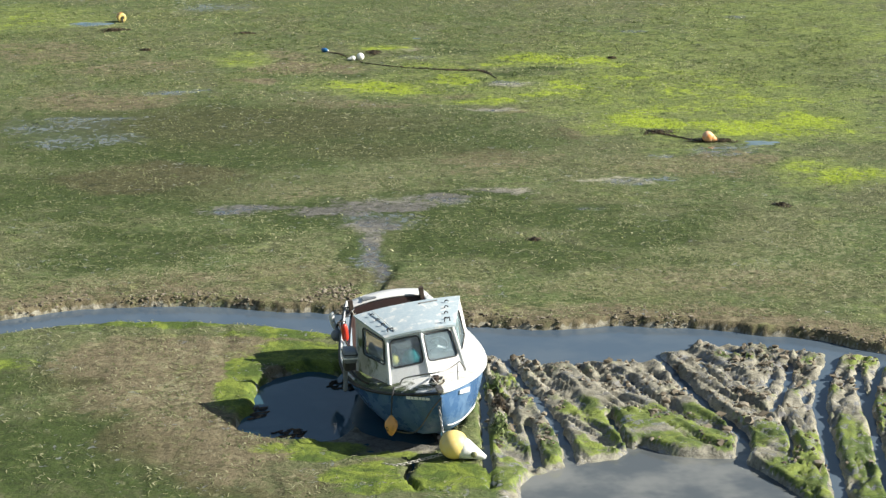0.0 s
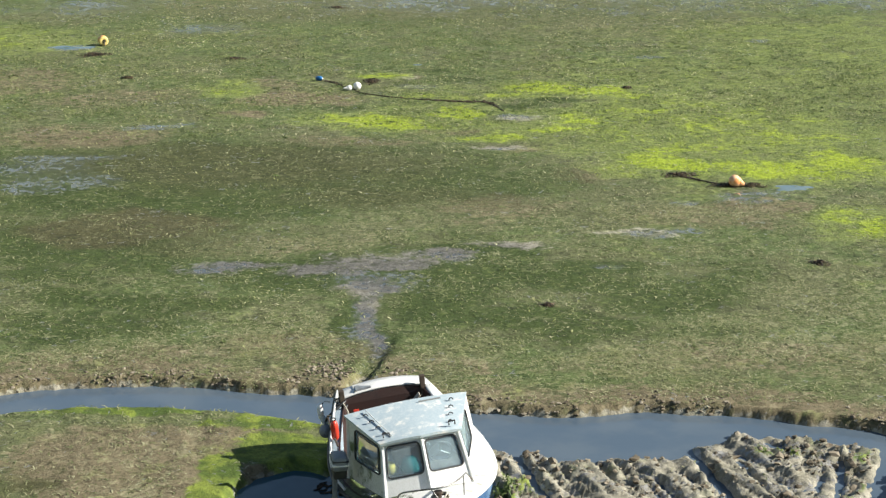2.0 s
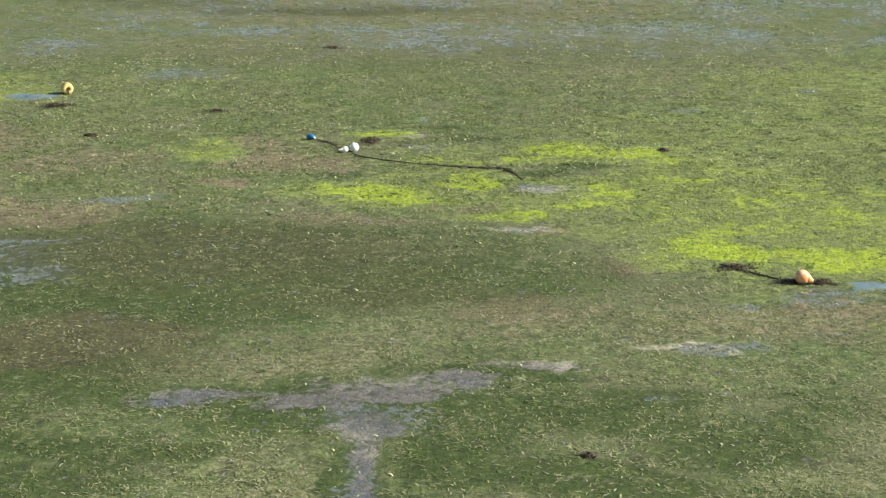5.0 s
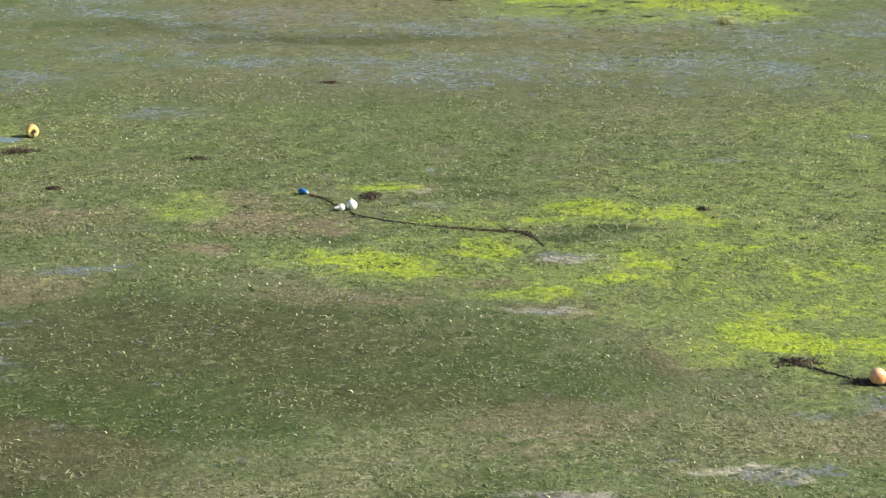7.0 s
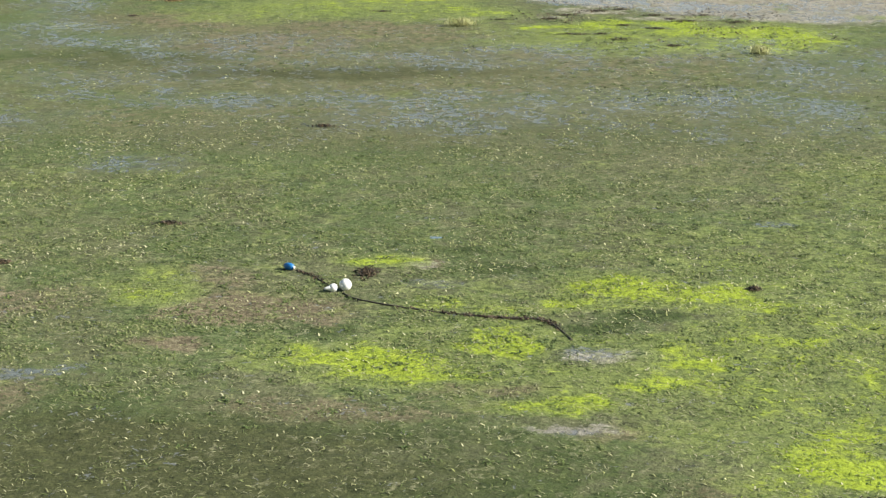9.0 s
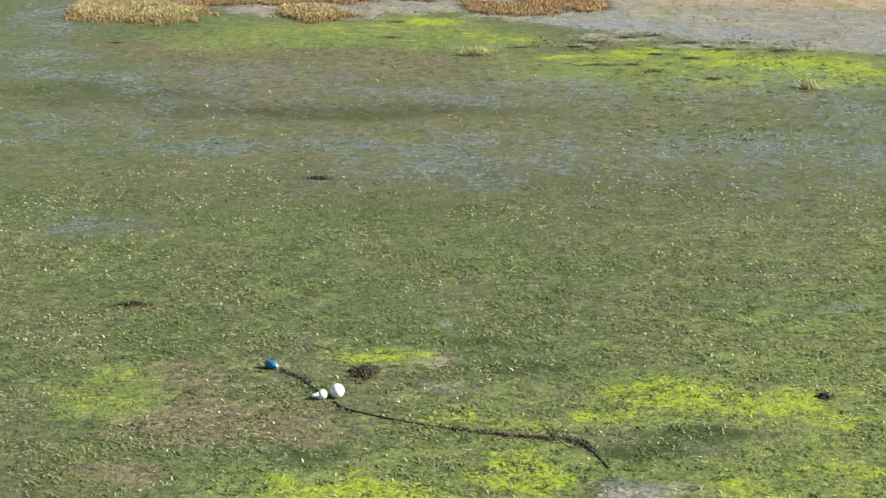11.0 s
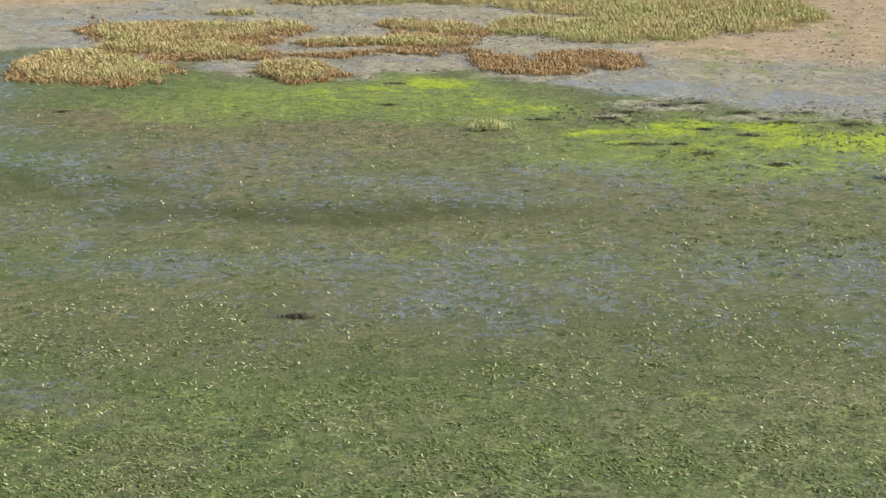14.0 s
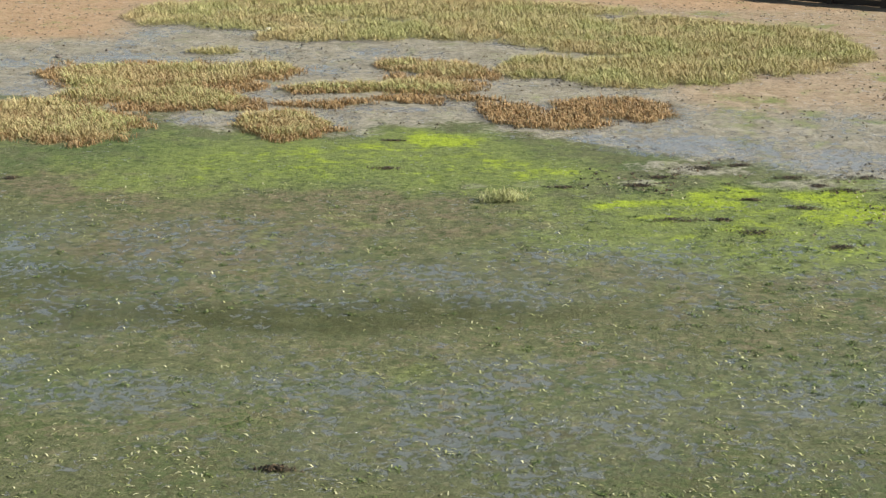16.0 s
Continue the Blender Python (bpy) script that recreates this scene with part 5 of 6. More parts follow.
def build_boat_gear():
    # red fender between the cabin and the gunwale
    f = thing("fender", on_boat(-0.98, 3.65, 0.88, Matrix.Rotation(radians(14), 4, "X")), "red vinyl fender standing on the side deck", "fender")
    part("body", spun([(0.02, 0), (0.045, 0.03), (0.062, 0.08), (0.062, 0.28), (0.045, 0.35), (0.02, 0.38)], 16), RED, f, "", True)
    part("eye", tube([Vector((0.03 * math.cos(a), 0, 0.41 + 0.03 * math.sin(a))) for a in np.linspace(0, math.tau, 11)[:-1]], 0.01, 6, True), BLACK, f)
    # small grey outboard laid on the gunwale
    o = thing("outboard_motor", on_boat(-1.17, 2.05, 1.06, Matrix.Rotation(radians(8), 4, "Y")), "small grey outboard motor on the gunwale", "outboard motor")
    part("cowling", box((0.24, 0.32, 0.24), (0, 0, 0.19), 0.06), GREY, o, "", True)
    part("cover_band", box((0.255, 0.325, 0.03), (0, 0, 0.17), 0.012), BUOYWHITE, o)
    part("cover_band", box((0.25, 0.33, 0.02), (0, 0, 0.235), 0.008), BLACK, o)
    part("lower_cowl", box((0.20, 0.26, 0.20), (0, 0, 0.04), 0.03), BLACK, o)
    part("leg", box((0.07, 0.10, 0.50), (-0.06, 0.02, -0.22), 0.02), GREY, o)
    part("propeller_hub", spun([(0, -0.08), (0.035, -0.05), (0.035, 0.05), (0, 0.07)], 10, m=Matrix.Translation((-0.06, 0.08, -0.46)) @ Matrix.Rotation(radians(90), 4, "X")), BLACK, o)
    # fenders over the quarter
    w = thing("fender", on_boat(-1.0, 4.72, 0.72, Matrix.Rotation(radians(-8), 4, "Y") @ Matrix.Scale(0.72, 4)), "long white plastic fender hanging over the quarter", "fender")
    part("body", tube(arc([(0.05, 0, 0), (0.0, 0, 0.08), (-0.03, 0, 0.24), (0.0, 0, 0.42), (0.06, 0, 0.50)], 5), 0.06, 12, radii=[0.02, 0.035, 0.05, 0.06, 0.065, 0.068] + [0.07] * 9 + [0.066, 0.06, 0.05, 0.04, 0.03, 0.02]), BUOYWHITE, w, "", True)
    part("lanyard", tube([(0.06, 0, 0.50), (0.14, 0, 0.53), (0.24, 0, 0.48)], 0.008, 5), ROPE, w)
    w = thing("fender", on_boat(-1.04, 4.35, 0.76), "grey ball fender hanging at the stern quarter", "fender")
    part("body", spun([(0.0, -0.115)] + [(0.115 * math.cos(radians(a)), 0.115 * math.sin(radians(a))) for a in range(-75, 76, 15)] + [(0.02, 0.13), (0.02, 0.16), (0, 0.16)], 18), GREY, w, "", True)
    part("lanyard", tube([(0, 0, 0.15), (0.05, 0, 0.26), (0.13, 0, 0.24)], 0.008, 5), ROPE, w)
    # chain and rope thrown round the quarter post
    w = thing("chain_bundle", on_boat(-0.74, 4.62, 1.0), "dark chain and rope wound round the mooring post", "chain")
    pts = [(0.085 * math.cos(k * 1.25) + 0.02 * (k % 3), 0.085 * math.sin(k * 1.25), -0.06 + 0.016 * k) for k in range(14)]
    part("turns", tube(arc(pts, 4), 0.016, 6), BLACK, w)
    part("fall", tube(arc([(0.06, -0.06, 0.08), (-0.10, -0.12, 0.02), (-0.2, -0.1, -0.06), (-0.27, -0.02, -0.20)], 5), 0.018, 6), BLACK, w)
    part("fall", tube(arc([(0.05, -0.08, 0.10), (0.10, -0.2, -0.02), (0.07, -0.34, -0.10)], 5), 0.014, 6), PALEROPE, w)
    # oar and boathook lying aft
    p = thing("plank", on_boat(0.18, 4.40, 0.70, Matrix.Rotation(radians(-45), 4, "Y")), "bleached plank leaning in the cockpit", "plank")
    part("board", box((0.52, 0.14, 0.025), (0.26, 0, 0), 0.005), PLANK, p)
    r = thing("boathook", on_boat(-1.0, 3.6, 0.93), "dark pole lying on the side deck", "boathook")
    part("pole", tube(arc([(0.02, 0.75, 0.05), (0.0, 0.3, 0.03), (0.0, -0.3, 0.0)], 4), 0.016, 6), WOOD, r)
    b = thing("cloth_bag", on_boat(-0.17, 1.50, 1.13), "teal cloth bag on the dashboard", "bag")
    part("body", spun([(0.15, 0), (0.17, 0.05), (0.13, 0.14), (0.10, 0.20), (0.04, 0.23), (0, 0.235)], 9), TEAL, b, "", True)
    c = thing("oilskin", on_boat(-0.47, 1.52, 1.13), "crumpled yellow oilskin on the dashboard", "oilskin")
    part("cloth", spun([(0.08, 0), (0.10, 0.06), (0.07, 0.15), (0.03, 0.19), (0, 0.20)], 9), CLOTH, c, "", True)
    # rope coil and rags on the foredeck
    k = thing("rope_coil", on_boat(0.02, 0.34, 1.12), "tangled weedy rope heaped on the foredeck", "rope")
    r = random.Random(5)
    pts = [(0.13 * math.cos(i * 1.1) * (0.6 + 0.4 * r.random()), 0.13 * math.sin(i * 1.1) * (0.6 + 0.4 * r.random()), 0.02 + 0.05 * r.random()) for i in range(16)]
    part("strand", tube(arc(pts, 4), 0.016, 5), ROPE, k)
    part("strand", tube(arc([(p[1], p[0], p[2] + 0.02) for p in pts[::-1]], 4), 0.014, 5), PALEROPE, k)
    # small orange float hanging at the bow
    top = BOAT @ Vector((-0.68, 0.66, 1.02))
    low = top + Vector((-0.03, -0.10, -0.62))
    fl = thing("float", Matrix.Translation(low), "small faded orange float hanging from the bow", "float")
    part("body", spun([(0.0, -0.14), (0.03, -0.12), (0.09, -0.03), (0.112, 0.05), (0.10, 0.12), (0.05, 0.19), (0.02, 0.23), (0, 0.235)], 18), ORANGE, fl, "", True)
    part("rope", tube(arc([(0, 0, 0.22), (0.01, 0.03, 0.40), (0.02, 0.05, 0.55), (0.05, 0.16, 0.66)], 4), 0.013, 6), BLACK, fl)
    part("stain", tube([Vector((-0.07 + 0.02 * math.cos(a), -0.085, 0.02 + 0.03 * math.sin(a))) for a in np.linspace(0, math.tau, 9)[:-1]], 0.008, 5, True), BLACK, fl)
    # slack line from the float to the stem
    a, b = low + Vector((0.06, 0, -0.05)), BOAT @ Vector((0.0, -0.02, 1.02))
    ln = thing("mooring_line", Matrix.Translation(a), "slack dark mooring line below the bow", "rope")
    mid = (b - a) * 0.45 + Vector((0, -0.12, -0.22))
    part("rope", tube(arc([Vector((0, 0, 0)), mid, (b - a) * 0.8 + Vector((0, -0.05, -0.06)), b - a], 6), 0.011, 6), ROPE, ln)


def chain(parent, pts, size, material):
    """Open links along a line."""
    line = arc(pts, 24)
    d, last, k = 0.0, line[0], 0
    for p, q in zip(line, line[1:]):
        d += (q - p).length
        if d > size * 1.3:
            d = 0.0
            t = (q - p).normalized()
            s = t.cross(Vector((0.3, 1, 0.2))).normalized()
            if k % 2:
                s = t.cross(s)
            ring = [p + t * (size * math.cos(a)) + s * (size * 0.6 * math.sin(a)) for a in np.linspace(0, math.tau, 9)[:-1]]
            part("link", tube(ring, size * 0.2, 5, True), material, parent)
            k += 1


def pear(parent, r, long, material, tail, tail_label=""):
    """A buoy with a tapered eye end, along x."""
    m = Matrix.Rotation(radians(90), 4, "Y")
    prof = [(0.0, -r)] + [(r * math.cos(radians(a)), r * math.sin(radians(a))) for a in range(-75, 31, 15)] + [(r * 0.62, r * 0.95)]
    part("body", spun(prof, 24, m=m), material, parent, "", True)
    end = part("eye_end", spun([(r * 0.62, r * 0.95), (r * 0.50, r * 1.12), (r * 0.36, 0.5 * (r * 1.12 + long)), (r * 0.22, long), (0, long + 0.01)], 16, m=m), tail, parent, tail_label, True)
    ring = [Vector((long + 0.01 + r * 0.2 * math.cos(a), 0, r * 0.2 * math.sin(a))) for a in np.linspace(0, math.tau, 11)[:-1]]
    part("rope_eye", tube(ring, r * 0.07, 6, True), ROPE, end)


def tangle(name, x, y, rx, ry, n, label, material=WRACK, seed=1, high=0.06, length=0.12, category="seaweed", parts=("mound", "fronds"), low=0.0, wide=0.028):
    """A heap of weed strips over a low mound."""
    r = np.random.default_rng(seed)
    z = spot(x, y)
    top = thing(name, Matrix.Translation((x, y, z)), label, category)
    bm = bmesh.new()
    rows, sides, low = 4, 14, low or min(high, 0.07)
    rings = []
    core = 0.45 if y > 90 else 0.60
    for i in range(rows):
        f = 1 - i / (rows - 0.2)
        ring = []
        for k in range(sides):
            a = k * math.tau / sides
            wob = 0.75 + 0.4 * noise.noise((math.cos(a) * 1.7 + seed, math.sin(a) * 1.7, i * 0.4))
            px, py = rx * core * f * wob * math.cos(a), ry * core * f * wob * math.sin(a)
            ring.append(bm.verts.new((px, py, spot(x + px, y + py) - z - 0.015 + low * 0.9 * (1 - f) ** 0.7 * (0.8 + 0.4 * r.random()))))
        rings.append(ring)
    for a, b in zip(rings, rings[1:]):
        for k in range(sides):
            bm.faces.new((a[k], a[(k + 1) % sides], b[(k + 1) % sides], b[k]))
    bm.faces.new(rings[-1])
    part(parts[0], bm, material, top)
    a, d = r.uniform(0, 2 * np.pi, n), r.random(n) ** 0.6
    reach = 0.75 + 0.55 * np.sin(a * 3 + seed) * np.sin(a * 5 + 2 * seed)
    px, py = x + rx * d * reach * np.cos(a), y + ry * d * reach * np.sin(a)
    ob = blades(parts[1], px, py, length, wide, high, r, material, "", "")
    me = ob.data
    co = np.empty(len(me.vertices) * 3, np.float32)
    me.vertices.foreach_get("co", co)
    co = co.reshape(-1, 3)
    dome = np.clip(1 - ((co[:, 0] - x) / rx) ** 2 - ((co[:, 1] - y) / ry) ** 2, 0, 1)
    co[:, 2] += low * dome
    me.vertices.foreach_set("co", (co - np.array([x, y, z], np.float32)).ravel())
    ob.parent = top
    return top


def build_buoys():
    g = spot(0.98, 29.75)
    b = thing("mooring_buoy", Matrix.Translation((0.88, 29.80, g + 0.22)) @ Matrix.Rotation(radians(-14), 4, "Z"), "large yellow mooring buoy with a whitened looped eye end", "buoy")
    r = 0.24
    part("body", spun([(0.0, -r)] + [(r * math.cos(radians(a)), r * math.sin(radians(a))) for a in range(-75, 76, 15)] + [(0, r)], 28, m=Matrix.Rotation(radians(100), 4, "Y")), YELLOW, b, "faded yellow plastic", True)
    tip = Matrix.Translation((0.10, 0, -0.03)) @ Matrix.Rotation(radians(109), 4, "Y")
    eye = part("eye_end", spun([(0.19, 0.0), (0.165, 0.12), (0.125, 0.22), (0.085, 0.32), (0.055, 0.40), (0.035, 0.455), (0, 0.46)], 18, m=tip), BUOYWHITE, b, "scuffed white eye end", True)
    part("eye_hole", spun([(0.02, -0.02), (0.045, 0.0), (0.05, 0.025), (0.03, 0.045), (0, 0.05)], 12, m=Matrix.Translation((0.36, -0.10, -0.10)) @ Matrix.Rotation(radians(75), 4, "X")), WEED, eye, "weed-choked eye hole")
    a, e = BOAT @ Vector((-0.05, 0.02, 0.88)), Vector((0.72, 29.85, g + 0.36))
    c = thing("mooring_chain", Matrix.Translation(a), "rusty galvanised mooring chain from bow to buoy", "chain")
    chain(c, [(0, 0, 0), (e - a) * 0.5 + Vector((0, 0, -0.06)), e - a], 0.035, STEEL)
    a = Vector((0.70, 29.70, g + 0.10))
    c = thing("ground_chain", Matrix.Translation(a), "weedy pale chain lying in the mud", "chain")
    chain(c, [(0, 0, 0), (-0.35, -0.05, -0.08), (-0.75, -0.22, -0.10), (-1.0, -0.15, -0.10)], 0.04, PALEROPE)
    # floats on the flat
    z = spot(-10.2, 71.6)
    y = thing("mooring_buoy", Matrix.Translation((-10.2, 71.75, z + 0.165)) @ Matrix.Rotation(radians(-72), 4, "Z") @ Matrix.Rotation(radians(90), 4, "Y"), "orange drum buoy with a yellow end on dark weed", "buoy", "moorings on the flat")
    part("body", spun([(0.0, -0.17), (0.11, -0.17), (0.15, -0.145), (0.165, -0.10), (0.165, 0.10), (0.16, 0.13)], 28), ORANGE, y, "rusty orange body", True)
    end = part("end_face", spun([(0.161, 0.128), (0.158, 0.150), (0.142, 0.165), (0.06, 0.170), (0.05, 0.155), (0, 0.155)], 28), YELLOW, y, "pale yellow end face", True)
    part("shackle", tube([Vector((0.04 * math.cos(a), 0.04 * math.sin(a), 0.175)) for a in np.linspace(0, math.tau, 11)[:-1]], 0.014, 6, True), BLACK, end)
    part("weedy_strop", tube(arc([(0.03, 0, 0.18), (0.10, 0.01, 0.20), (0.18, 0.0, 0.22), (0.19, 0.02, 0.36)], 5), 0.022, 6), ROPE, end, "dark weedy rope strop")
    z = spot(8.28, 52.2)
    o = thing("mooring_buoy", Matrix.Translation((8.30, 52.2, z + 0.14)) @ Matrix.Rotation(radians(-20), 4, "Z") @ Matrix.Rotation(radians(16), 4, "Y"), "faded orange mooring buoy lying on dark weed", "buoy", "moorings on the flat")
    pear(o, 0.155, 0.25, PEACH, PEACH)
    z = spot(-1.36, 64.12)
    w = thing("mooring_buoy", Matrix.Translation((-1.36, 64.12, z + 0.12)) @ Matrix.Rotation(radians(75), 4, "Z") @ Matrix.Rotation(radians(14), 4, "Y"), "round white mooring buoy on green algae", "buoy", "moorings on the flat")
    pear(w, 0.125, 0.19, BUOYWHITE, BUOYWHITE)
    z = spot(-1.60, 64.06)
    w = thing("pickup_float", Matrix.Translation((-1.60, 64.06, z + 0.075)) @ Matrix.Rotation(radians(200), 4, "Z"), "small white conical pick-up float", "float", "moorings on the flat")
    pear(w, 0.088, 0.19, BUOYWHITE, BUOYWHITE)
    z = spot(-2.58, 65.58)
    f = thing("pickup_float", Matrix.Translation((-2.58, 65.58, z + 0.07)) @ Matrix.Rotation(radians(-35), 4, "Z") @ Matrix.Rotation(radians(90), 4, "Y"), "bright blue plastic pick-up float", "float", "moorings on the flat")
    part("body", spun([(0.02, -0.125), (0.05, -0.11), (0.072, -0.05), (0.074, 0.03), (0.058, 0.09), (0.025, 0.12)], 16), BLUEFLOAT, f, "", True)
    part("end_cap", spun([(0.025, 0.118), (0.024, 0.14), (0, 0.145)], 10), BUOYWHITE, f)
    # weed-grown ground ropes
    for k, (pts, rad, lab) in enumerate((
            ([(-1.40, 63.95), (-1.12, 63.5), (-0.13, 63.0), (1.13, 62.52), (2.42, 62.24), (2.73, 61.82), (2.96, 61.04)], 0.016, "weed-grown dark ground rope"),
            ([(-2.4, 65.5), (-2.15, 65.2), (-1.85, 64.7), (-1.55, 64.2)], 0.013, "thin dark rope between two floats"),
            ([(8.1, 52.25), (7.6, 52.75), (7.2, 53.15), (6.8, 53.5)], 0.016, "dark weedy rope leading to a buoy"))):
        x0, y0 = pts[0]
        z0 = spot(x0, y0)
        r = random.Random(k)
        line = arc([(px - x0, py - y0, spot(px, py) - z0 + 0.012) for px, py in pts], 10)
        radii = [rad * (0.7 + 0.6 * r.random()) for _ in line]
        rp = thing("ground_rope", Matrix.Translation((x0, y0, z0)), lab, "rope")
        part("rope", tube(line, rad, 6, radii=radii), ROPE, rp)
        rr = np.random.default_rng(40 + k)
        n = 420 if k == 0 else 90
        i = np.clip(rr.normal(len(line) * (0.60 if k == 0 else 0.5), len(line) * (0.11 if k == 0 else 0.3), n), 0, len(line) - 1).astype(int)
        thick = 0.045
        px = np.array([line[j].x + x0 for j in i]) + rr.normal(0, thick, n)
        py = np.array([line[j].y + y0 for j in i]) + rr.normal(0, thick * 0.8, n)
        fringe = blades("weed_fringe", px, py, 0.09, 0.026, 0.04, rr, WRACK, "", "seaweed")
        del fringe["category"]
        fringe.parent = rp
        fringe.matrix_parent_inverse = Matrix.Translation((-x0, -y0, -z0))


def build_puddles():
    for cx, cy, rx, ry, lab in ((9.7, 52.0, 0.62, 0.42, "clear blue-green puddle beside a mooring buoy"), (-11.35, 71.4, 0.95, 0.5, "clear blue-green puddle beside dark seaweed"), (0.5, 68.1, 0.17, 0.13, "small clear puddle in the algae")):
        bm = bmesh.new()
        rings = []
        for f in (0.35, 0.7, 1.0):
            ring = []
            for k in range(26):
                a = k * math.tau / 26
                w = f * (0.8 + 0.5 * noise.noise((math.cos(a) * 1.6 + cx, math.sin(a) * 1.6, 0.3)))
                px, py = cx + rx * w * math.cos(a), cy + ry * w * math.sin(a)
                ring.append(bm.verts.new((px, py, spot(px, py) + 0.012 - 0.018 * (f == 1.0))))
            rings.append(ring)
        mid = bm.verts.new((cx, cy, spot(cx, cy) + 0.012))
        for k in range(26):
            q = (k + 1) % 26
            bm.faces.new((mid, rings[0][k], rings[0][q]))
            for u, v in zip(rings, rings[1:]):
                bm.faces.new((u[k], v[k], v[q], u[q]))
        tagged(part("water_puddle", bm, PUDDLE, None, "", True), lab, "puddle", kind="structure")


def build_heaps():
    dark = "heap of dark wet seaweed on the mud"
    spots = [(-2.46, 79.4, 0.44, 0.16), (-5.5, 69.2, 0.40, 0.18), (-8.6, 66.0, 0.32, 0.16), (9.1, 45.5, 0.28, 0.25), (-0.95, 65.35, 0.42, 0.5),
             (-10.2, 69.9, 0.75, 0.45), (7.1, 53.3, 0.55, 0.32), (8.15, 52.25, 0.6, 0.32), (8.75, 52.2, 0.4, 0.22), 
             (3.0, 42.6, 0.16, 0.14), (6.9, 64.3, 0.22, 0.16), (-10.2, 97.9, 0.3, 0.25), (-1.15, 99.2, 0.45, 0.2), (-1.0, 102.3, 0.5, 0.2), (3.0, 97.3, 0.4, 0.2)]
    # the wrack line along the shore
    spots += [(4.9, 97.55, 0.8, 0.32), (5.55, 98.4, 0.7, 0.25), (6.7, 99.5, 0.7, 0.25), (7.7, 99.8, 0.5, 0.25), (5.5, 94.4, 0.6, 0.3), (7.45, 96.3, 0.6, 0.3), (8.5, 95.5, 0.6, 0.25), (7.1, 93.3, 0.7, 0.3),
              (8.75, 92.2, 0.7, 0.3), (9.9, 97.2, 0.8, 0.35), (9.3, 97.7, 0.5, 0.3), (8.8, 98.5, 0.6, 0.25), (10.6, 98.6, 0.6, 0.25), (6.5, 94.4, 0.45, 0.2), (11.5, 97.0, 0.7, 0.3)]
    for i, (x, y, rx, ry) in enumerate(spots):
        far = (0.55 + 0.5 * ((i * 7) % 5) / 4) if y > 90 else 0.85
        tangle("seaweed_heap", x, y, rx * far, ry * far, int(60 + (220 if y > 90 else 700) * rx * ry), dark, seed=100 + i, high=0.02 if y > 90 else 0.035)
    for i, (x, y, rx, ry) in enumerate(((1.70, 31.2, 0.16, 0.5), (1.74, 32.3, 0.15, 0.55), (1.68, 33.4, 0.2, 0.5))):
        tangle("seaweed_heap", x, y, rx, ry, 160, "ragged brown weed on the mud beside the hull", WRACK if i % 2 else TUFT, 500 + i, 0.07, 0.12)
    for x, y, s in ((1.65, 96.0, 0.55), (11.4, 90.8, 0.45)):
        tangle("grass_tuft", x, y, s, s * 0.6, 420, "lone tuft of pale dry marsh grass", DRYGRASS, 300 + int(x), 0.23, 0.26, "grass tuft", ("root_clump", "foliage"), 0.015, 0.011)
    for i, (x, y, s, mat, lab) in enumerate(((-11.94, 114.0, 0.14, STONE, "dark stone on the wet shore"), (-5.7, 119.5, 0.13, PALESTONE, "pale stone at the marsh edge"), (-10.6, 115.2, 0.08, STONE, "small dark stone on the shore"))):
        bm = bmesh.new()
        bmesh.ops.create_icosphere(bm, subdivisions=2, radius=s)
        for v in bm.verts:
            v.co *= 0.8 + 0.4 * noise.noise(v.co * 9 + Vector((i, 0, 0)))
            v.co.z *= 0.7
        ob = part("stone", bm, mat)
        ob.location = (x, y, spot(x, y) + s * 0.35)
        tagged(ob, lab, "stone")


def clods(name, x, y, size, r, label):
    """Lumps of mud, joined."""
    bm = bmesh.new()
    bmesh.ops.create_icosphere(bm, subdivisions=1, radius=1.0)
    bm.verts.ensure_lookup_table()
    base = np.array([v.co[:] for v in bm.verts])
    tri = np.array([[v.index for v in f.verts] for f in bm.faces])
    bm.free()
    n, k = len(x), len(base)
    s = size * r.uniform(0.4, 1.3, n)
    v = base[None] * (1 + 0.35 * r.normal(0, 1, (n, k, 1))) * s[:, None, None] * np.array([1, 1, 0.6])
    v += np.stack([x, y, land(x, y) + s * 0.12], 1)[:, None]
    f = (tri[None] + (np.arange(n) * k)[:, None, None]).reshape(-1, 3)
    ob = new(name, mesh_from_arrays(name, v.reshape(-1, 3), f, CLOD))
    return tagged(ob, label, "mud", kind="stuff")


def build_floating_weed():
    r = random.Random(77)
    for cx, cy, rx, ry, n in ((-0.95, 33.75, 0.42, 0.30, 46), (-1.95, 31.35, 0.30, 0.22, 26), (-2.55, 32.3, 0.18, 0.35, 26)):
        top = thing("floating_weed", Matrix.Translation((cx, cy, WATER_Z)), "dark strands of weed floating in the pool", "seaweed")
        bm = bmesh.new()
        for _ in range(n):
            a, d = r.uniform(0, math.tau), math.sqrt(r.random())
            x0, y0, t = rx * d * math.cos(a), ry * d * math.sin(a), r.uniform(-0.5, 0.5)
            pts = [(x0 + k * 0.05 * math.cos(t + 0.25 * k), y0 + k * 0.05 * math.sin(t + 0.25 * k), 0.008 + 0.006 * r.random()) for k in range(4)]
            tube(pts, 0.014, 4, bm=bm, radii=[0.012, 0.02, 0.018, 0.006])
        part("frond_mat", bm, WRACK, top)


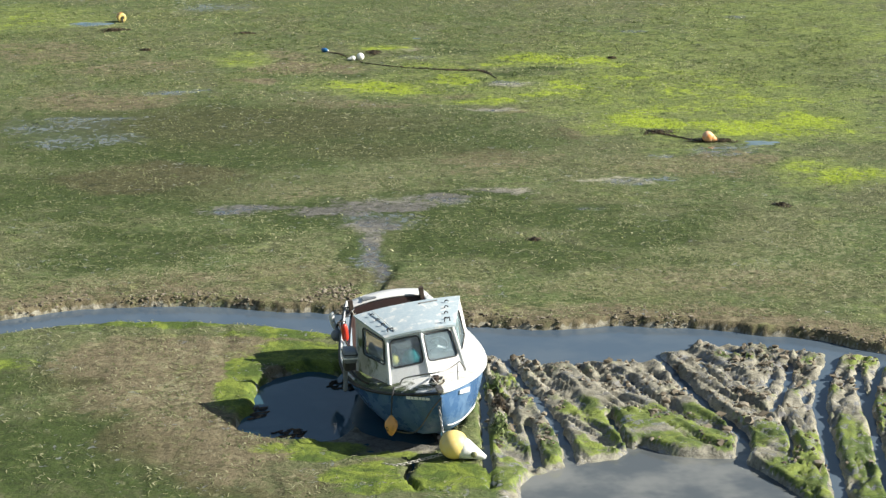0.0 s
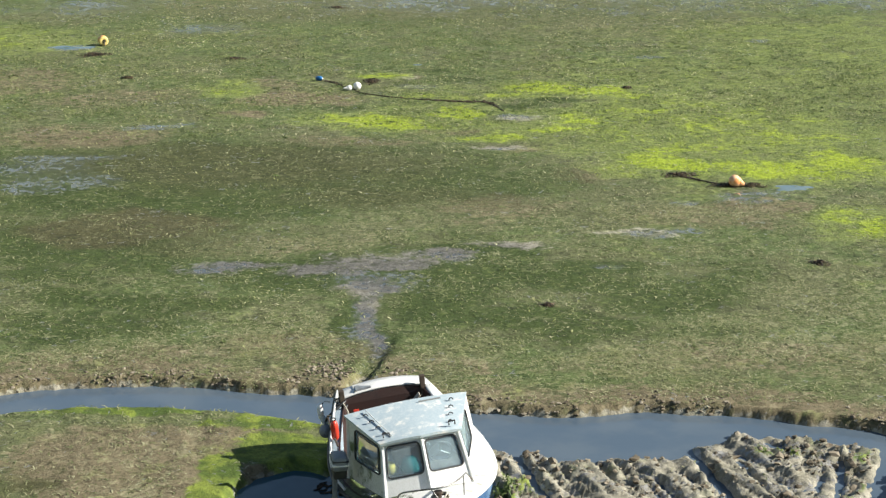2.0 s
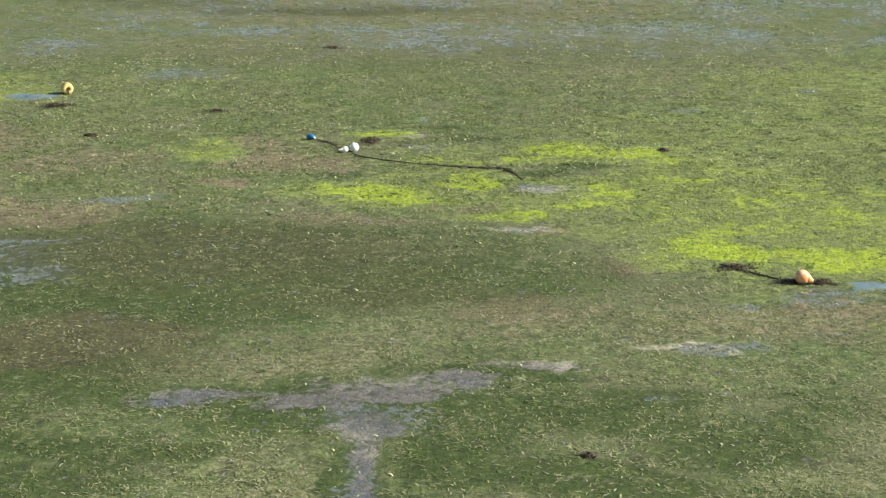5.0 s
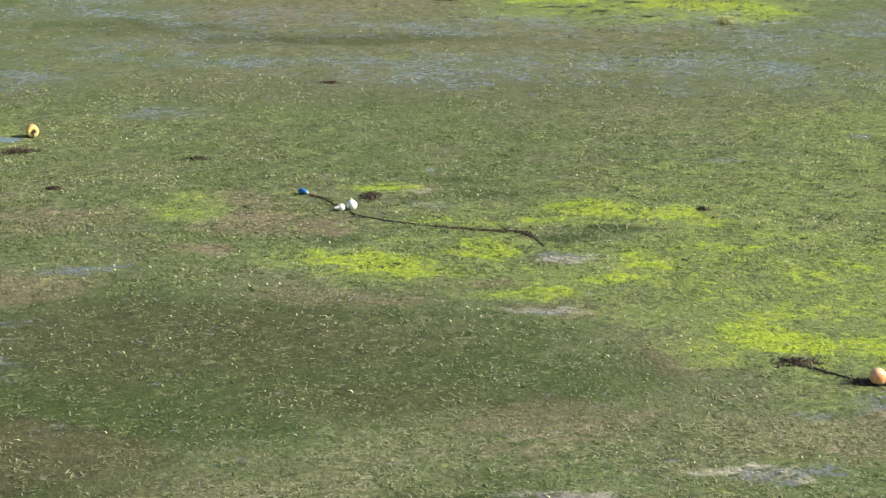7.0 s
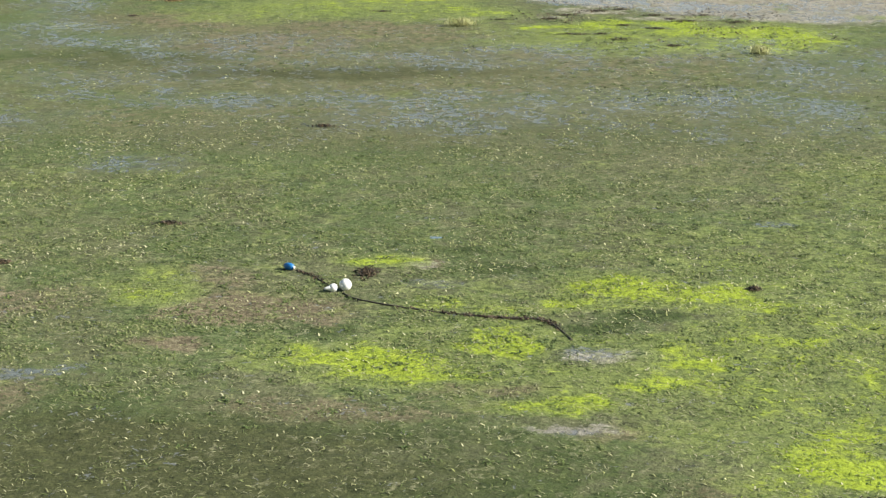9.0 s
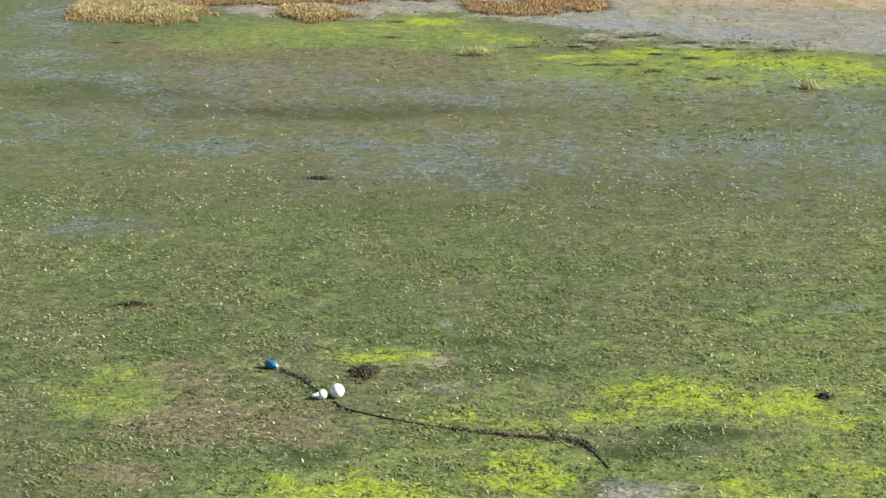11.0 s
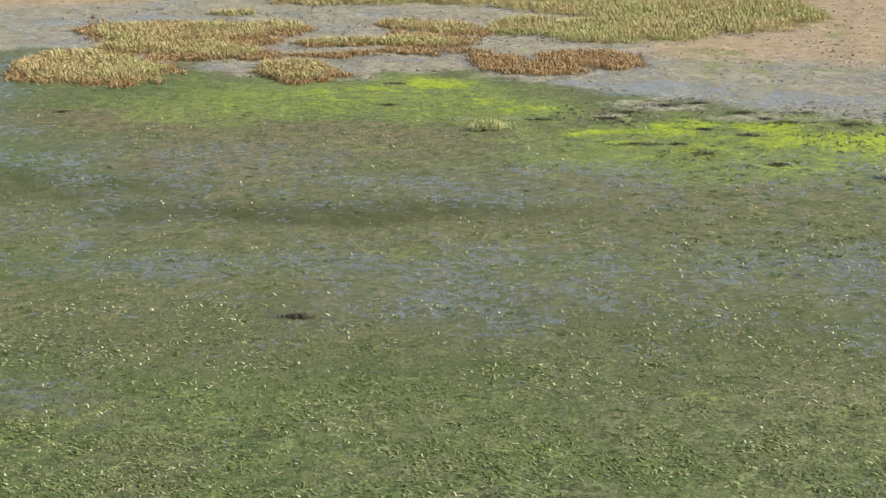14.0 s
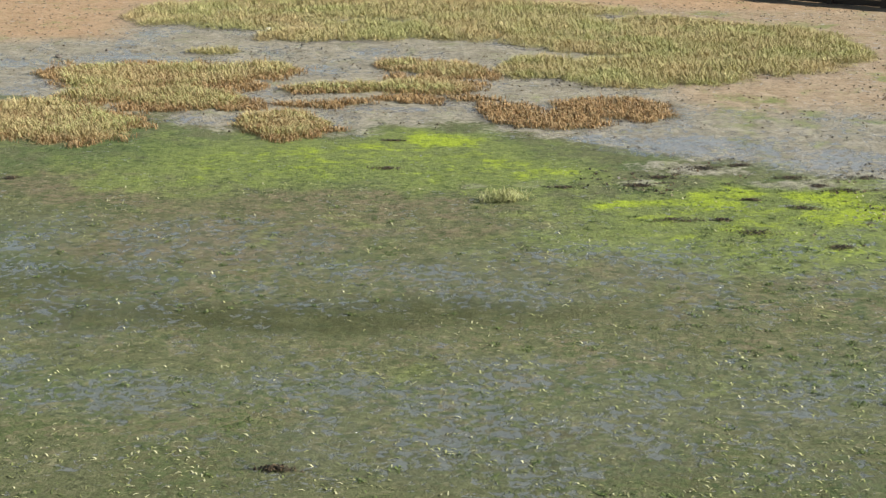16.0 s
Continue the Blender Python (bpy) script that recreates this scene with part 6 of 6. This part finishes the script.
def build_clods():
    r = np.random.default_rng(31)
    x, y = r.normal(-1.25, 0.30, 150), r.normal(38.75, 0.28, 150)
    x, y = np.concatenate([x, r.normal(-0.05, 0.14, 50)]), np.concatenate([y, r.normal(38.5, 0.25, 50)])
    keep = (y > creek_far(x) + 0.05) & (along(x, y, INLET) > 0.2)
    clods("inlet_clods", x[keep], y[keep], 0.038, r, "big crumbling lumps of mud where the gully meets the creek")
    x, _, r = scatter(1300, -11, 11, 0, 1, 21)
    y = creek_far(x) + np.abs(r.normal(0.05, 0.30, len(x)))
    keep = fbm(x * 1.1, y * 0.4, 3) > -0.1
    clods("bank_clods", x[keep], y[keep], 0.034, r, "crumbling lumps of mud along the creek bank")
    x, y, r = scatter(3000, 1.5, 10, 28.5, 36.2, 22)
    z = land(x, y)
    keep = (z > -0.15) & (fbm(x * 0.9, y * 0.9, 3) + 0.12 * (y - 33) > 0.05) & (y < creek_near(x))
    clods("ridge_clods", x[keep], y[keep], np.where(r.random(int(keep.sum())) < 0.2, 0.07, 0.032), r, "lumps of mud on the rilled ridges")
    x, y, r = scatter(12000, -12, 15, 91, 118, 23)
    right = np.exp(-(((y - 98.5 + 0.35 * (x - 6)) / 4.0) ** 2)) * (x > 3.5)
    b = np.maximum(blobs(x, y, BEDS, 0.6), blobs(x, y, LOW_BEDS, 0.6))
    mid = (y > 103.0) * (0.30 + 0.6 * np.exp(-(((b - 0.35) / 0.15) ** 2)))
    keep = (r.random(len(x)) < np.maximum(right, mid)) & (fbm(x * 0.7, y * 0.7, 3) > 0.12)
    blades("shore_wrack", x[keep], y[keep], 0.13, 0.055, 0.035, r, WRACK, "dark scraps of seaweed along the shore", "seaweed")


def build_pebbles():
    x, y, r = scatter(5200, -16, 18, 103, 128, 24)
    beds = np.maximum(blobs(x, y, BEDS, 0.6), blobs(x, y, LOW_BEDS, 0.6))
    sand, mud = cover(x, y)[3:5]
    keep = (beds < 0.3) & (r.random(len(x)) < np.clip(0.25 + 0.6 * sand + 0.8 * fbm(x * 0.6, y * 0.6, 3), 0.03, 1)) & (mud + sand > 0.5)
    clods("shore_pebbles", x[keep], y[keep], 0.035, r, "small pebbles and shell scattered over the shore")


def build_groyne():
    a, b = Vector((11.5, 128.6, 0)), Vector((30.0, 119.5, 0))
    d = (b - a)
    turn = Matrix.Rotation(math.atan2(d.y, d.x), 4, "Z")
    w = thing("timber_wall", Matrix.Translation(a) @ turn, "dark timber sea wall at the top of the beach", "wall")
    n, long = 11, d.length
    post = None
    for i in range(n):
        ob = part("post", box((0.2, 0.2, 1.9), (0, 0, 0.75), 0.02), WOOD, w) if post is None else new("post", post.data)
        post = post or ob
        ob.parent = w
        ob.location = (long * i / (n - 1), -0.12, 0)
    for i in range(n - 1):
        for k in range(6):
            board = part("board", box((long / (n - 1) - 0.02, 0.06, 0.235), (long * (i + 0.5) / (n - 1), 0.02, 0.12 + 0.245 * k), 0.01), WOOD, w)
    part("coping", box((long + 0.3, 0.30, 0.08), (long / 2, 0, 1.60), 0.01), WOOD, w)


build_boat()
build_boat_gear()
build_buoys()
build_puddles()
build_heaps()
build_floating_weed()
build_clods()
build_pebbles()
build_groyne()
